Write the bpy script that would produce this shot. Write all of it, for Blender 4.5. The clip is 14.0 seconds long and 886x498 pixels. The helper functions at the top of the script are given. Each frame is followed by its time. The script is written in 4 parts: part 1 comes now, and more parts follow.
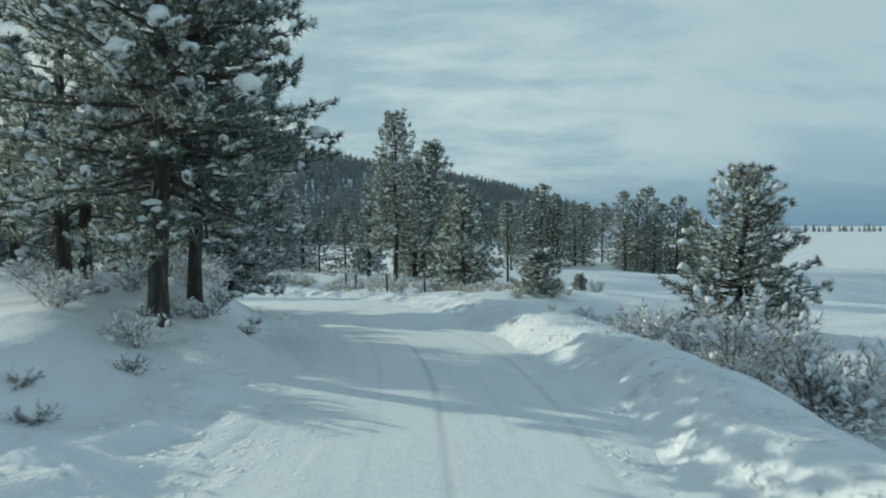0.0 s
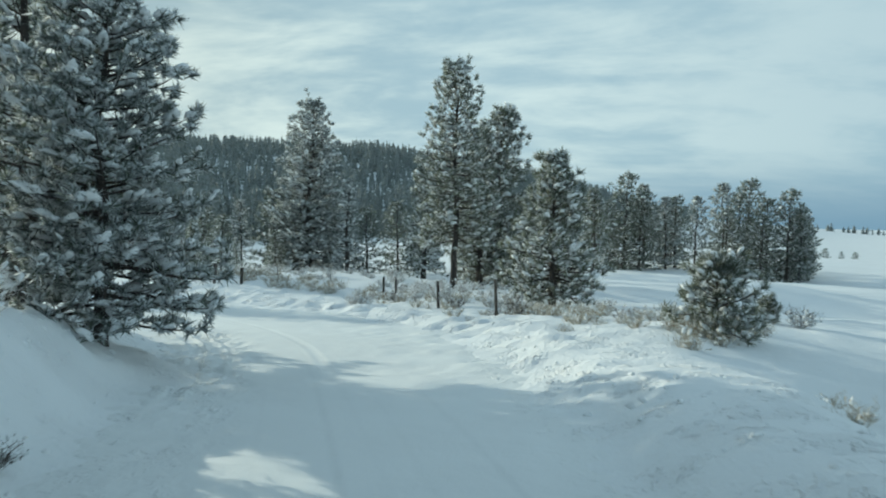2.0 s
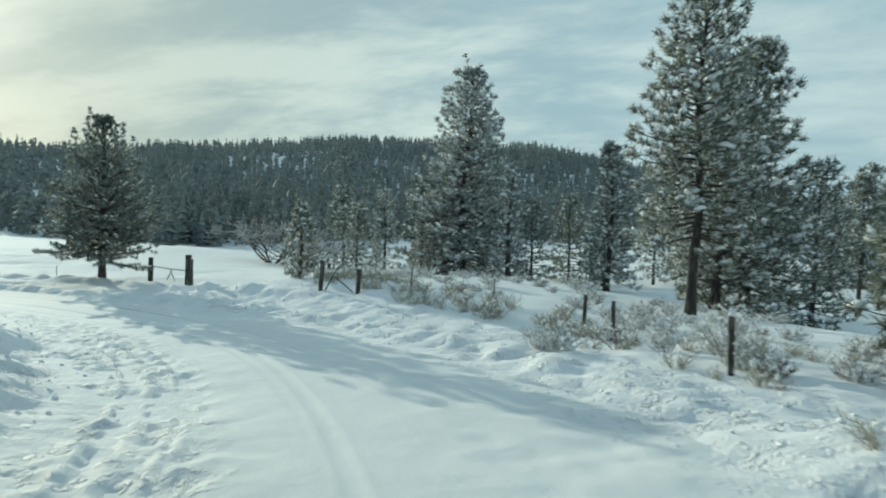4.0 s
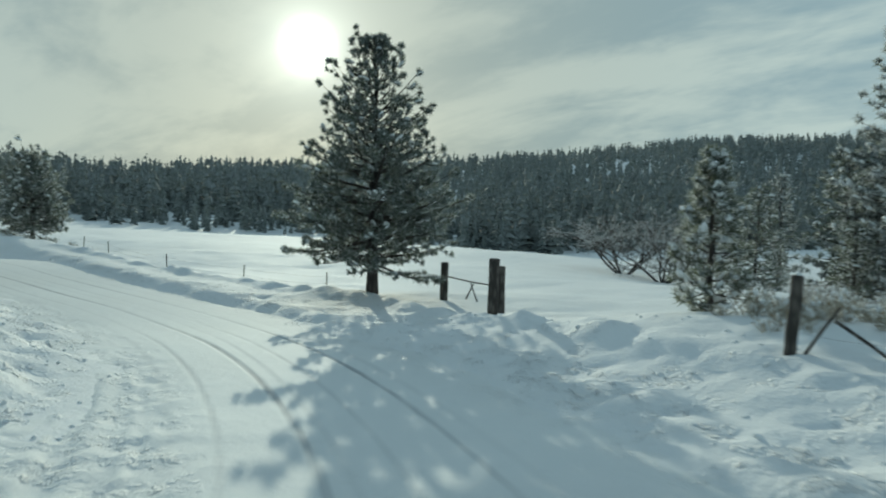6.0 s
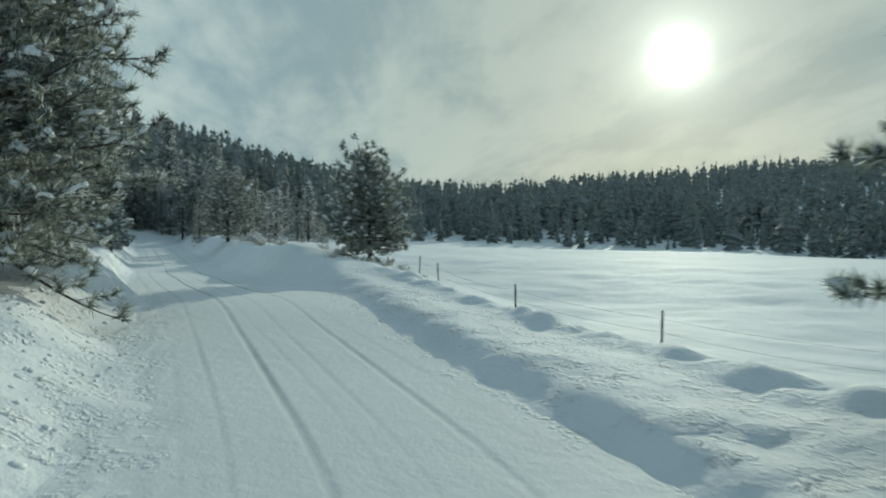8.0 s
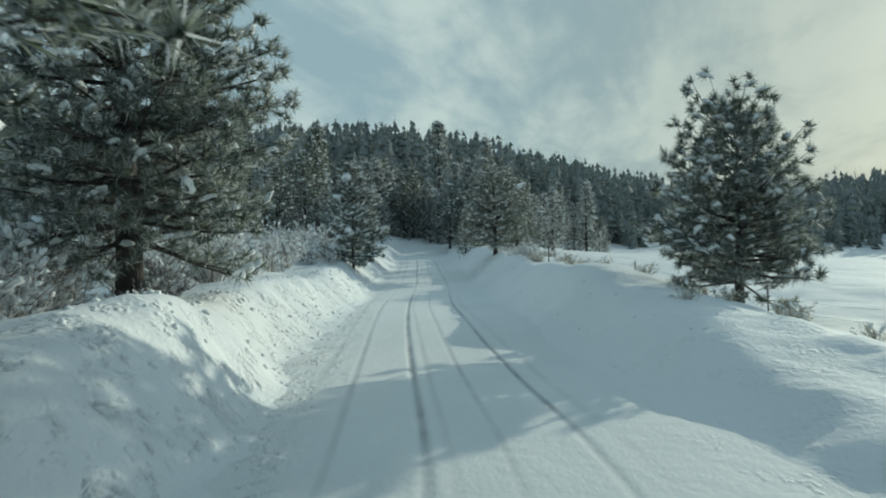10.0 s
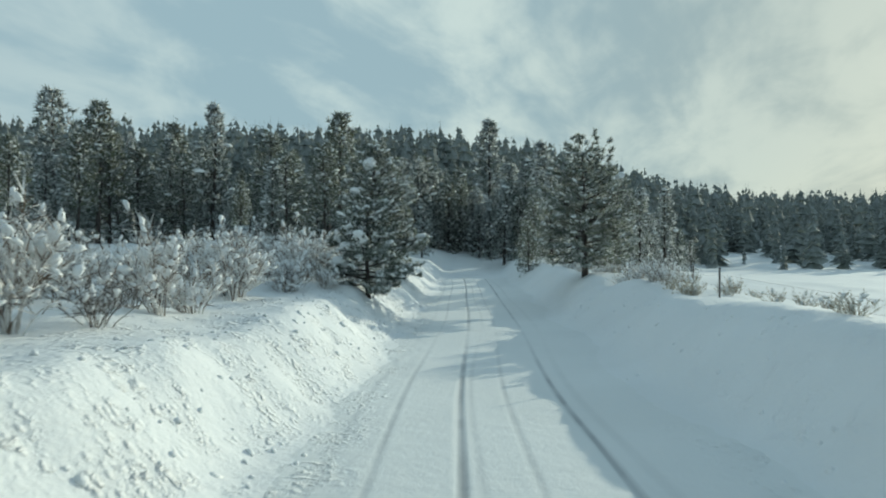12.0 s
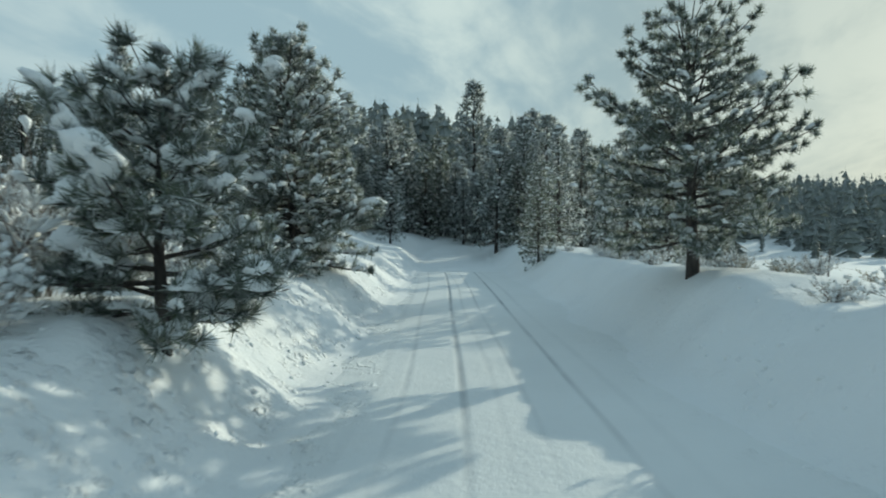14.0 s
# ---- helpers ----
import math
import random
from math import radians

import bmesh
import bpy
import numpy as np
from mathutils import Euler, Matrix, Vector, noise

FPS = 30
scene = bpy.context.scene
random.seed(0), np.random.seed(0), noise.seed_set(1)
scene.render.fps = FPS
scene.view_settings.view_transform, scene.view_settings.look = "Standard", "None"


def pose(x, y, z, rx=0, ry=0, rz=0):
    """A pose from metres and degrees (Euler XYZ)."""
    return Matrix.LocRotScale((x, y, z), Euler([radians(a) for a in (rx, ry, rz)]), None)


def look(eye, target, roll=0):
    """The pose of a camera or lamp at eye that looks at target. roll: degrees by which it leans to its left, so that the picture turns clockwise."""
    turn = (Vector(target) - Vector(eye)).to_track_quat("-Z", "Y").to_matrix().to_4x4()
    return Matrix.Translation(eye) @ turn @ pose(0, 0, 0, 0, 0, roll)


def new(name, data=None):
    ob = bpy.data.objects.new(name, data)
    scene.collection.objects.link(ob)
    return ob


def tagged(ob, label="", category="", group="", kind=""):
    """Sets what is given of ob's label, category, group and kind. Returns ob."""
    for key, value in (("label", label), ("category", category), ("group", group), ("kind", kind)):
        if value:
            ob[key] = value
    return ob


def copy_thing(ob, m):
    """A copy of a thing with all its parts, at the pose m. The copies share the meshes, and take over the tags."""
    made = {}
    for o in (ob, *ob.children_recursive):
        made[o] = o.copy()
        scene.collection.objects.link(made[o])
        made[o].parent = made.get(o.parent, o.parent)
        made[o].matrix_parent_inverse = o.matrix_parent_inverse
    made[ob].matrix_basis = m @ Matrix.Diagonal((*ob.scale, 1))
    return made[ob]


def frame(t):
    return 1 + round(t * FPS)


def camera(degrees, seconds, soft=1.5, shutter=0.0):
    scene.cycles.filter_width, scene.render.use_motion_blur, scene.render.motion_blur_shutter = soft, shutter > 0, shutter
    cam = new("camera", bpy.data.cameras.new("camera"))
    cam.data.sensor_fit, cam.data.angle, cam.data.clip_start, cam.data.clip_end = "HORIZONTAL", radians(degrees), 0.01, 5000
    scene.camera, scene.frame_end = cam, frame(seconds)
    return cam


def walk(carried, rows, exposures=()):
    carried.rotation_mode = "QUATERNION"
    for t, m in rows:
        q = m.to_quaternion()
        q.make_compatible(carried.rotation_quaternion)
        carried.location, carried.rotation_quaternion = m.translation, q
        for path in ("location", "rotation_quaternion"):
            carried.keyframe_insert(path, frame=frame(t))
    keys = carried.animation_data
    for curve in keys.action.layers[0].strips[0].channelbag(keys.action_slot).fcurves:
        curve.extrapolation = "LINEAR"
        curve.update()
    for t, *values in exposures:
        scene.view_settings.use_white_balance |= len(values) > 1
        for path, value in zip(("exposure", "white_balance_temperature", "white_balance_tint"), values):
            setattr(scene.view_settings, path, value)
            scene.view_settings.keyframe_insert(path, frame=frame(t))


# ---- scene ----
FOV = 64.12
PATH = [
    (0.0, 1.893, -0.383, -0.760, 1.26, -1.74, 0.27),
    (0.5, 1.765, 2.764, -0.923, 2.52, -1.93, 0.12),
    (1.0, 1.585, 5.964, -1.056, 3.82, -2.21, -0.28),
    (1.5, 1.435, 8.934, -1.112, 5.14, -2.23, -0.64),
    (2.0, 1.046, 11.473, -1.126, 6.37, -2.08, -0.85),
    (2.2, 0.910, 12.477, -1.152, 6.95, -2.09, -1.12),
    (4.3, -3.323, 25.112, -1.930, 22.05, -2.07, -2.72),
    (4.5, -3.885, 26.276, -2.008, 24.47, -2.04, -3.02),
    (5.0, -5.619, 29.060, -2.227, 31.04, -2.09, -3.34),
    (5.5, -7.655, 31.617, -2.434, 38.27, -2.31, -2.96),
    (6.0, -9.990, 34.019, -2.604, 45.89, -2.39, -1.94),
    (6.5, -12.729, 36.050, -2.759, 53.23, -2.14, -1.10),
    (7.0, -15.472, 37.545, -2.904, 60.47, -1.65, -0.58),
    (7.5, -18.312, 38.632, -2.981, 67.63, -1.47, -0.51),
    (8.0, -21.226, 39.376, -3.064, 75.34, -1.50, 0.26),
    (8.5, -24.107, 39.707, -3.145, 82.92, -1.36, 0.51),
    (8.7, -25.268, 39.770, -3.164, 85.75, -1.36, 0.35),
    (10.8, -37.363, 38.435, -2.773, 99.31, -0.34, 0.59),
    (11.0, -38.516, 38.223, -2.813, 99.59, -0.24, 0.26),
    (11.5, -41.321, 37.658, -2.907, 100.05, 0.07, 0.04),
    (12.0, -44.164, 37.114, -2.963, 100.46, 0.37, 0.02),
    (12.5, -47.096, 36.573, -2.994, 100.59, 0.36, 0.15),
    (13.0, -50.175, 36.091, -3.040, 100.28, 0.01, 0.44),
    (13.5, -53.267, 35.586, -3.115, 99.57, -0.36, 0.35),
    (14.0, -56.398, 35.136, -3.170, 98.78, -0.58, 0.01),
]
cam = camera(FOV, 14.0, soft=1.9, shutter=0.2)
walk(cam, [(t, pose(x, y, z, 90 + p, r, w)) for t, x, y, z, w, p, r in PATH],
     [(0.0, -0.20, 6400, -4), (0.5, -0.05, 6460, -4), (2.2, 0.03, 6420, -4), (4.3, -0.11, 6560, -7), (6.5, -0.46, 6500, -7), (7.0, -0.32, 6500, -7), (7.5, -0.36, 6450, -7), (8.0, -0.47, 6450, -7), (8.7, -0.46, 6430, -7), (11.0, -0.24, 6590, -5), (14.0, -0.15, 6590, -4)])

# ---- sky and sun ----
SUN_AZ, SUN_EL = 57.0, 13.0       # degrees to the left of +y, degrees up
SUN = Vector((-math.sin(radians(SUN_AZ)) * math.cos(radians(SUN_EL)),
              math.cos(radians(SUN_AZ)) * math.cos(radians(SUN_EL)), math.sin(radians(SUN_EL))))


class Nodes:
    """A small wrapper that adds and joins shader nodes."""

    def __init__(self, tree):
        self.tree = tree

    def add(self, kind, ins=None, **props):
        n = self.tree.nodes.new(kind)
        for k, v in props.items():
            if k == "operation":
                n.operation = v
            elif k == "blend_type":
                n.blend_type = v
            elif k == "data_type":
                n.data_type = v
            elif k == "noise_dimensions":
                n.noise_dimensions = v
        for k, v in (ins or {}).items():
            self.put(n.inputs[k], v)
        return n

    def put(self, socket, v):
        if isinstance(v, bpy.types.NodeSocket):
            self.tree.links.new(v, socket)
        else:
            socket.default_value = v

    def math(self, op, a, b=0.0, c=0.0):
        return self.add("ShaderNodeMath", {0: a, 1: b, 2: c}, operation=op).outputs[0]

    def ramp(self, x, lo, hi, a=0.0, b=1.0):
        n = self.add("ShaderNodeMapRange", {0: x, 1: lo, 2: hi, 3: a, 4: b})
        n.interpolation_type = "SMOOTHSTEP"
        return n.outputs[0]

    def mix(self, fac, a, b):
        n = self.add("ShaderNodeMix", data_type="RGBA")
        self.put(n.inputs[0], fac)
        for sock, v in ((n.inputs[6], a), (n.inputs[7], b)):
            self.put(sock, (*v, 1) if isinstance(v, tuple) and len(v) == 3 else v)
        return n.outputs[2]

    def noise(self, vec, scale, detail=3.0, rough=0.55, distort=0.0):
        return self.add("ShaderNodeTexNoise", {"Vector": vec, "Scale": scale, "Detail": detail, "Roughness": rough, "Distortion": distort}).outputs[0]


world = bpy.data.worlds.new("winter_sky")
scene.world = world
world.use_nodes = True
world.node_tree.nodes.clear()
N = Nodes(world.node_tree)
way = N.add("ShaderNodeTexCoord").outputs["Generated"]
sky = N.add("ShaderNodeTexSky")
sky.sky_type = "NISHITA"
sky.sun_disc = False
sky.sun_elevation = radians(SUN_EL)
sky.sun_rotation = radians(-SUN_AZ)
sep = N.add("ShaderNodeSeparateXYZ", {0: way})
up = sep.outputs[2]
dot = N.math("MAXIMUM", N.add("ShaderNodeVectorMath", {0: way, 1: SUN}, operation="DOT_PRODUCT").outputs["Value"], 0.0)
# stratus layers: seen on a flat deck, so they stretch towards the horizon
flat = N.math("ADD", N.math("MAXIMUM", up, 0.0), 0.27)
deck = N.add("ShaderNodeCombineXYZ", {0: N.math("DIVIDE", sep.outputs[0], flat), 1: N.math("DIVIDE", sep.outputs[1], flat), 2: N.math("MULTIPLY", up, 1.5)}).outputs[0]
streak = N.add("ShaderNodeMapping", {"Vector": deck, "Rotation": (0, 0, radians(35)), "Scale": (0.9, 1.6, 1)}).outputs[0]
big = N.noise(streak, 1.05, 5, 0.56, 0.6)
fine = N.noise(streak, 3.6, 5, 0.58, 0.3)
cloud = N.ramp(N.math("ADD", N.math("MULTIPLY", big, 0.68), N.math("MULTIPLY", fine, 0.32)), 0.40, 0.60)
near = N.math("POWER", dot, 7.0)
shade = N.mix(near, (0.265, 0.355, 0.435), (0.235, 0.28, 0.30))
lit = N.mix(near, (0.50, 0.56, 0.585), (0.355, 0.385, 0.385))
lit = N.mix(N.ramp(dot, 0.1, 0.85), (0.345, 0.42, 0.485), lit)
col = N.mix(cloud, shade, lit)
# thinner cloud and bluer air overhead
col = N.mix(N.ramp(up, 0.32, 0.72, 0.0, 0.85), col, (0.185, 0.26, 0.345))
# a blue-grey bank low over the far plain, away from the sun
away = N.math("MULTIPLY", N.ramp(up, 0.0, 0.11, 1.0, 0.0), N.ramp(dot, 0.30, 0.72, 1.0, 0.0))
col = N.mix(N.math("MULTIPLY", away, 0.9), col, (0.125, 0.215, 0.32))
# the sun's disc shining through thin cloud
halo = N.math("ADD", N.math("MULTIPLY", N.math("POWER", dot, 4000.0), 3.0), N.math("ADD", N.math("MULTIPLY", N.math("POWER", dot, 700.0), 0.36), N.math("MULTIPLY", N.math("POWER", dot, 200.0), 0.20)))
veil = N.math("MULTIPLY", N.math("POWER", dot, 24.0), 0.10)
glow = N.add("ShaderNodeVectorMath", {0: (1.0, 0.985, 0.94), "Scale": N.math("ADD", halo, veil)}, operation="SCALE").outputs[0]
col = N.add("ShaderNodeMix", {0: 1.0, 6: col, 7: glow}, data_type="RGBA", blend_type="ADD").outputs[2]
b1 = N.add("ShaderNodeBackground", {"Color": sky.outputs[0], "Strength": 0.05})
b2 = N.add("ShaderNodeBackground", {"Color": col, "Strength": 1.62})
both = N.add("ShaderNodeMixShader", {0: 0.88, 1: b1.outputs[0], 2: b2.outputs[0]})
N.add("ShaderNodeOutputWorld", {0: both.outputs[0]})

sun = new("sun", bpy.data.lights.new("sun", "SUN"))
sun.data.energy, sun.data.angle, sun.data.color = 3.45, radians(0.42), (1.0, 0.94, 0.82)
sun.matrix_world = look(SUN * 100, (0, 0, 0))

# ---- materials ----
def material(name):
    m = bpy.data.materials.new(name)
    m.use_nodes = True
    n = Nodes(m.node_tree)
    bsdf = m.node_tree.nodes["Principled BSDF"]
    return m, n, bsdf


def bump(n, bsdf, height, strength, distance):
    n.put(bsdf.inputs["Normal"], n.add("ShaderNodeBump", {"Height": height, "Strength": strength, "Distance": distance}).outputs[0])


def place(n):
    return n.add("ShaderNodeNewGeometry").outputs["Position"]


def snow_material(name, tone, grain, strength, smoothness=1.0, dirt=0.0):
    m, n, b = material(name)
    p = place(n)
    big = n.noise(p, 0.35, 4)
    fine = n.noise(p, grain, 6, 0.65)
    tiny = n.noise(p, grain * 7, 3, 0.6)
    c = n.mix(n.ramp(big, 0.3, 0.7), tuple(v * 0.95 for v in tone), tone)
    if dirt:
        c = n.mix(n.math("MULTIPLY", n.ramp(fine, 0.60, 0.78), dirt), c, (0.60, 0.60, 0.60))
    worn = n.add("ShaderNodeAttribute")          # snow packed grey by the tyres, with the ruts' shade painted in
    worn.attribute_name = "pressed_shade"
    c = n.mix(worn.outputs["Fac"], c, (0.36, 0.38, 0.40))
    n.put(b.inputs["Base Color"], c)
    b.inputs["Roughness"].default_value = 0.8
    b.inputs["Specular IOR Level"].default_value = 0.18
    height = n.math("MULTIPLY", n.math("ADD", fine, n.math("MULTIPLY", tiny, 0.2)), smoothness)
    # broken crust where the plough and wheels have thrown the snow about
    torn = n.add("ShaderNodeAttribute")
    torn.attribute_name = "ploughed"
    lump = n.ramp(n.noise(n.add("ShaderNodeMapping", {"Vector": p, "Scale": (1, 1, 0.6)}).outputs[0], 6.5, 3, 0.6, 0.2), 0.50, 0.74)
    crust = n.noise(p, 18, 4, 0.65)
    patchy = n.ramp(n.noise(p, 1.7, 3, 0.6), 0.40, 0.66, 0.05, 1.0)
    chip = n.ramp(n.add("ShaderNodeTexVoronoi", {"Vector": p, "Scale": 9.0, "Randomness": 1.0}).outputs["Distance"], 0.05, 0.45)
    height = n.math("ADD", height, n.math("MULTIPLY", torn.outputs["Fac"], n.math("MULTIPLY", patchy, n.math("ADD", n.math("MULTIPLY", lump, 1.3), n.math("SUBTRACT", n.math("MULTIPLY", crust, 0.7), n.math("MULTIPLY", chip, 0.5))))))
    bump(n, b, height, strength, 0.06)
    return m


SNOW = snow_material("soft_snow", (0.86, 0.88, 0.89), 2.6, 0.85, 0.75)
PACKED = snow_material("packed_snow", (0.84, 0.86, 0.86), 4.0, 0.70, 0.36, 0.2)
LOAD = snow_material("lying_snow", (0.87, 0.89, 0.90), 9.0, 0.5, 1.0)


def glow_through(n, b, c, share):
    """Thin needles let some of the light through to their far side."""
    thin = n.add("ShaderNodeBsdfTranslucent", {"Color": c})
    both = n.add("ShaderNodeMixShader", {0: share, 1: b.outputs[0], 2: thin.outputs[0]})
    n.put(n.tree.nodes["Material Output"].inputs["Surface"], both.outputs[0])


def needle_material(name, dark, light, frost, frost_haze=0.0):
    """Needles: green that varies from tuft to tuft, some of them rimed white, all paled by frost and painted-in haze.
    """
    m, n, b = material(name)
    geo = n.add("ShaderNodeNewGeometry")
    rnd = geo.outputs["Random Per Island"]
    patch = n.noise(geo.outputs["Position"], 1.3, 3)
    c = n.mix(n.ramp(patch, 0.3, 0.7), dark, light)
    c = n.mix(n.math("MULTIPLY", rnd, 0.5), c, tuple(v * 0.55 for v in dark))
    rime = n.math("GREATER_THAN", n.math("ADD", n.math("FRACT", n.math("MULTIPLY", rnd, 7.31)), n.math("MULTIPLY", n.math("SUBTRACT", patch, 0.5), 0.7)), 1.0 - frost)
    c = n.mix(n.math("MULTIPLY", rnd, frost_haze), c, (0.70, 0.74, 0.77))
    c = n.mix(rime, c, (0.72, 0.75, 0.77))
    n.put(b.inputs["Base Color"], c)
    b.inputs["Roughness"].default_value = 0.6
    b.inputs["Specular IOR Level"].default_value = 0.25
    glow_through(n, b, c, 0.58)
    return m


# needle tones paled beyond their rime, which paints haze into the colour
NEEDLE = needle_material("rimed_hazed_pine_needles", (0.062, 0.084, 0.056), (0.152, 0.184, 0.114), 0.16, 0.34)
NEEDLE_GREEN = needle_material("near_pine_needles", (0.054, 0.078, 0.048), (0.150, 0.182, 0.108), 0.16, 0.42)
# sunlit copy of the pine needles: warm sunlight put into the green
NEEDLE_SUNLIT = needle_material("sunlit_pine_needles", (0.066, 0.084, 0.042), (0.152, 0.174, 0.094), 0.22, 0.36)
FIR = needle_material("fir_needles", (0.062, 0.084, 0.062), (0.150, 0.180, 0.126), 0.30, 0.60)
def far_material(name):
    """Distant boughs: dark green, dusted unevenly with snow from tree to tree, with distance haze painted in."""
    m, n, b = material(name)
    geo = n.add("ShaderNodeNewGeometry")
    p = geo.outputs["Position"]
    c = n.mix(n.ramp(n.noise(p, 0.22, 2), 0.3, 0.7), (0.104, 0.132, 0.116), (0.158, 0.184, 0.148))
    snow_haze = n.math("ADD", n.math("MULTIPLY", n.ramp(n.noise(p, 0.9, 4, 0.65), 0.36, 0.74), 0.34), n.math("MULTIPLY", geo.outputs["Random Per Island"], 0.08))
    # the even 0.20 on top pales every bough, as haze put into the colour
    n.put(b.inputs["Base Color"], n.mix(n.math("ADD", snow_haze, 0.20), c, (0.70, 0.74, 0.77)))
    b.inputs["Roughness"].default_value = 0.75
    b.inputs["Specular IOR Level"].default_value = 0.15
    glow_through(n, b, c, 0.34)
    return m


FAR_FIR = far_material("dusted_hazed_fir_needles")


def bark_material(name, dark, light, scale):
    m, n, b = material(name)
    p = place(n)
    tall = n.add("ShaderNodeMapping", {"Vector": p, "Scale": (1, 1, 0.28)}).outputs[0]
    plate = n.add("ShaderNodeTexVoronoi", {"Vector": tall, "Scale": scale}).outputs["Distance"]
    fine = n.noise(p, scale * 4, 5)
    n.put(b.inputs["Base Color"], n.mix(n.ramp(n.math("ADD", plate, n.math("MULTIPLY", fine, 0.5)), 0.35, 0.9), light, dark))
    b.inputs["Roughness"].default_value = 0.9
    bump(n, b, n.math("SUBTRACT", fine, plate), 0.8, 0.03)
    return m


BARK = bark_material("pine_bark", (0.036, 0.032, 0.030), (0.098, 0.082, 0.072), 9)
TWIG = bark_material("branch_bark", (0.045, 0.038, 0.034), (0.12, 0.10, 0.085), 20)
POSTWOOD = bark_material("weathered_post_wood", (0.045, 0.040, 0.036), (0.14, 0.125, 0.11), 14)


def frosted_material(name, wood, frost, share):
    m, n, b = material(name)
    geo = n.add("ShaderNodeNewGeometry")
    rime = n.ramp(n.math("ADD", n.math("MULTIPLY", geo.outputs["Random Per Island"], 0.6), n.math("MULTIPLY", n.noise(geo.outputs["Position"], 6, 4), 0.8)), 0.85 - share * 0.5, 1.0 - share * 0.4)
    n.put(b.inputs["Base Color"], n.mix(rime, wood, frost))
    b.inputs["Roughness"].default_value = 0.85
    return m


FROST_TWIG = frosted_material("rimed_twigs", (0.16, 0.125, 0.10), (0.76, 0.76, 0.75), 0.68)
BARE_TWIG = frosted_material("bare_twigs", (0.075, 0.058, 0.048), (0.55, 0.56, 0.56), 0.35)
STRAW = frosted_material("dry_grass", (0.30, 0.24, 0.15), (0.66, 0.66, 0.62), 0.45)

m_, n_, b_ = material("galvanised_wire")
n_.put(b_.inputs["Base Color"], n_.mix(n_.noise(place(n_), 30), (0.10, 0.09, 0.085), (0.22, 0.20, 0.19)))
b_.inputs["Metallic"].default_value, b_.inputs["Roughness"].default_value = 0.6, 0.6
WIRE = m_

# ---- mesh helpers ----
def mesh_from(name, verts, faces, mat, smooth=False):
    """A mesh from arrays of corners and of triangles or quads."""
    verts, faces = np.asarray(verts, np.float32), np.asarray(faces, np.int32)
    me = bpy.data.meshes.new(name)
    k = faces.shape[1]
    me.vertices.add(len(verts))
    me.vertices.foreach_set("co", verts.ravel())
    me.loops.add(faces.size)
    me.loops.foreach_set("vertex_index", faces.ravel())
    me.polygons.add(len(faces))
    me.polygons.foreach_set("loop_start", np.arange(len(faces), dtype=np.int32) * k)
    me.update(calc_edges=True)
    me.polygons.foreach_set("use_smooth", np.full(len(faces), smooth))
    me.materials.append(mat)
    return me


LOOSE = {"snow_load", "branchwork", "twig_mass", "stem_mass", "crown"}    # made of uncountable small pieces


def give(me, name, values):
    me.attributes.new(name, "FLOAT", "POINT").data.foreach_set("value", np.asarray(values, np.float32).ravel())


def part(name, me, parent, label=""):
    ob = new(name, me)
    ob.parent = parent
    return tagged(ob, label, kind="stuff" if name in LOOSE else "")


def smooth(a, b, x):
    t = np.clip((x - a) / (b - a), 0, 1)
    return t * t * (3 - 2 * t)


def wave(x, y, size, seed):
    """Soft value noise over a plan, -1 to 1, for whole arrays."""
    x, y = x / size + seed * 17.3, y / size - seed * 9.1
    i, j = np.floor(x), np.floor(y)
    u, v = x - i, y - j
    u, v = u * u * (3 - 2 * u), v * v * (3 - 2 * v)

    def h(a, b):
        s = np.sin(a * 127.1 + b * 311.7 + seed * 74.7) * 43758.5453
        return 2 * (s - np.floor(s)) - 1
    return (h(i, j) * (1 - u) + h(i + 1, j) * u) * (1 - v) + (h(i, j + 1) * (1 - u) + h(i + 1, j + 1) * u) * v


# ---- the lie of the land ----
EYE = 1.75                                   # the camera's height over the road
HUB = (-20.0, 40.0)                          # the hills are told round this place


def lift(x, y):
    """A gentle climb of the land towards the west, its slope and sector fitted to the camera's view."""
    x, y = np.asarray(x, float), np.asarray(y, float)
    a = (x + 38.5) * -0.986 + (y - 38.2) * -0.1668
    b = np.degrees(np.arctan2(-(x - HUB[0]), y - HUB[1]))
    turn = np.clip((np.where(b < -90, b + 360, b) - 82) / 20, 0, 1)
    return 0.02619 * np.minimum((np.sqrt(a * a + 9) + a) / 2, 300) * turn * turn * (3 - 2 * turn)


line = [(3.5, -59.0, 1.8), (2.5, -19.9, 0.2)] + [(x, y, z) for _, x, y, z, *_ in PATH] + \
       [(x, y, z + float(lift(x, y))) for x, y, z in ((-75, 32.3, -3.9), (-100, 28.4, -4.1), (-126, 24.4, -4.2), (-170, 15, -3.0), (-240, -5, -2))]
line = np.array(line)
line[:, 2] -= EYE
steps = np.r_[0, np.cumsum(np.hypot(*np.diff(line[:, :2], axis=0).T))]
S_ALL = np.arange(0, steps[-1], 0.25)


def soften(a, n):
    for _ in range(n):
        a = np.r_[a[:1], (a[:-2] + 2 * a[1:-1] + a[2:]) / 4, a[-1:]]
    return a


ROAD = np.stack([soften(np.interp(S_ALL, steps, line[:, k]), 60) for k in range(3)], 1)
S0 = np.interp(0.0, ROAD[:, 1][:400], S_ALL[:400])      # the walk begins here along the road
TAN = np.gradient(ROAD[:, :2], axis=0)
TAN /= np.linalg.norm(TAN, axis=1)[:, None]
SIDE = np.stack([TAN[:, 1], -TAN[:, 0]], 1)            # to the right


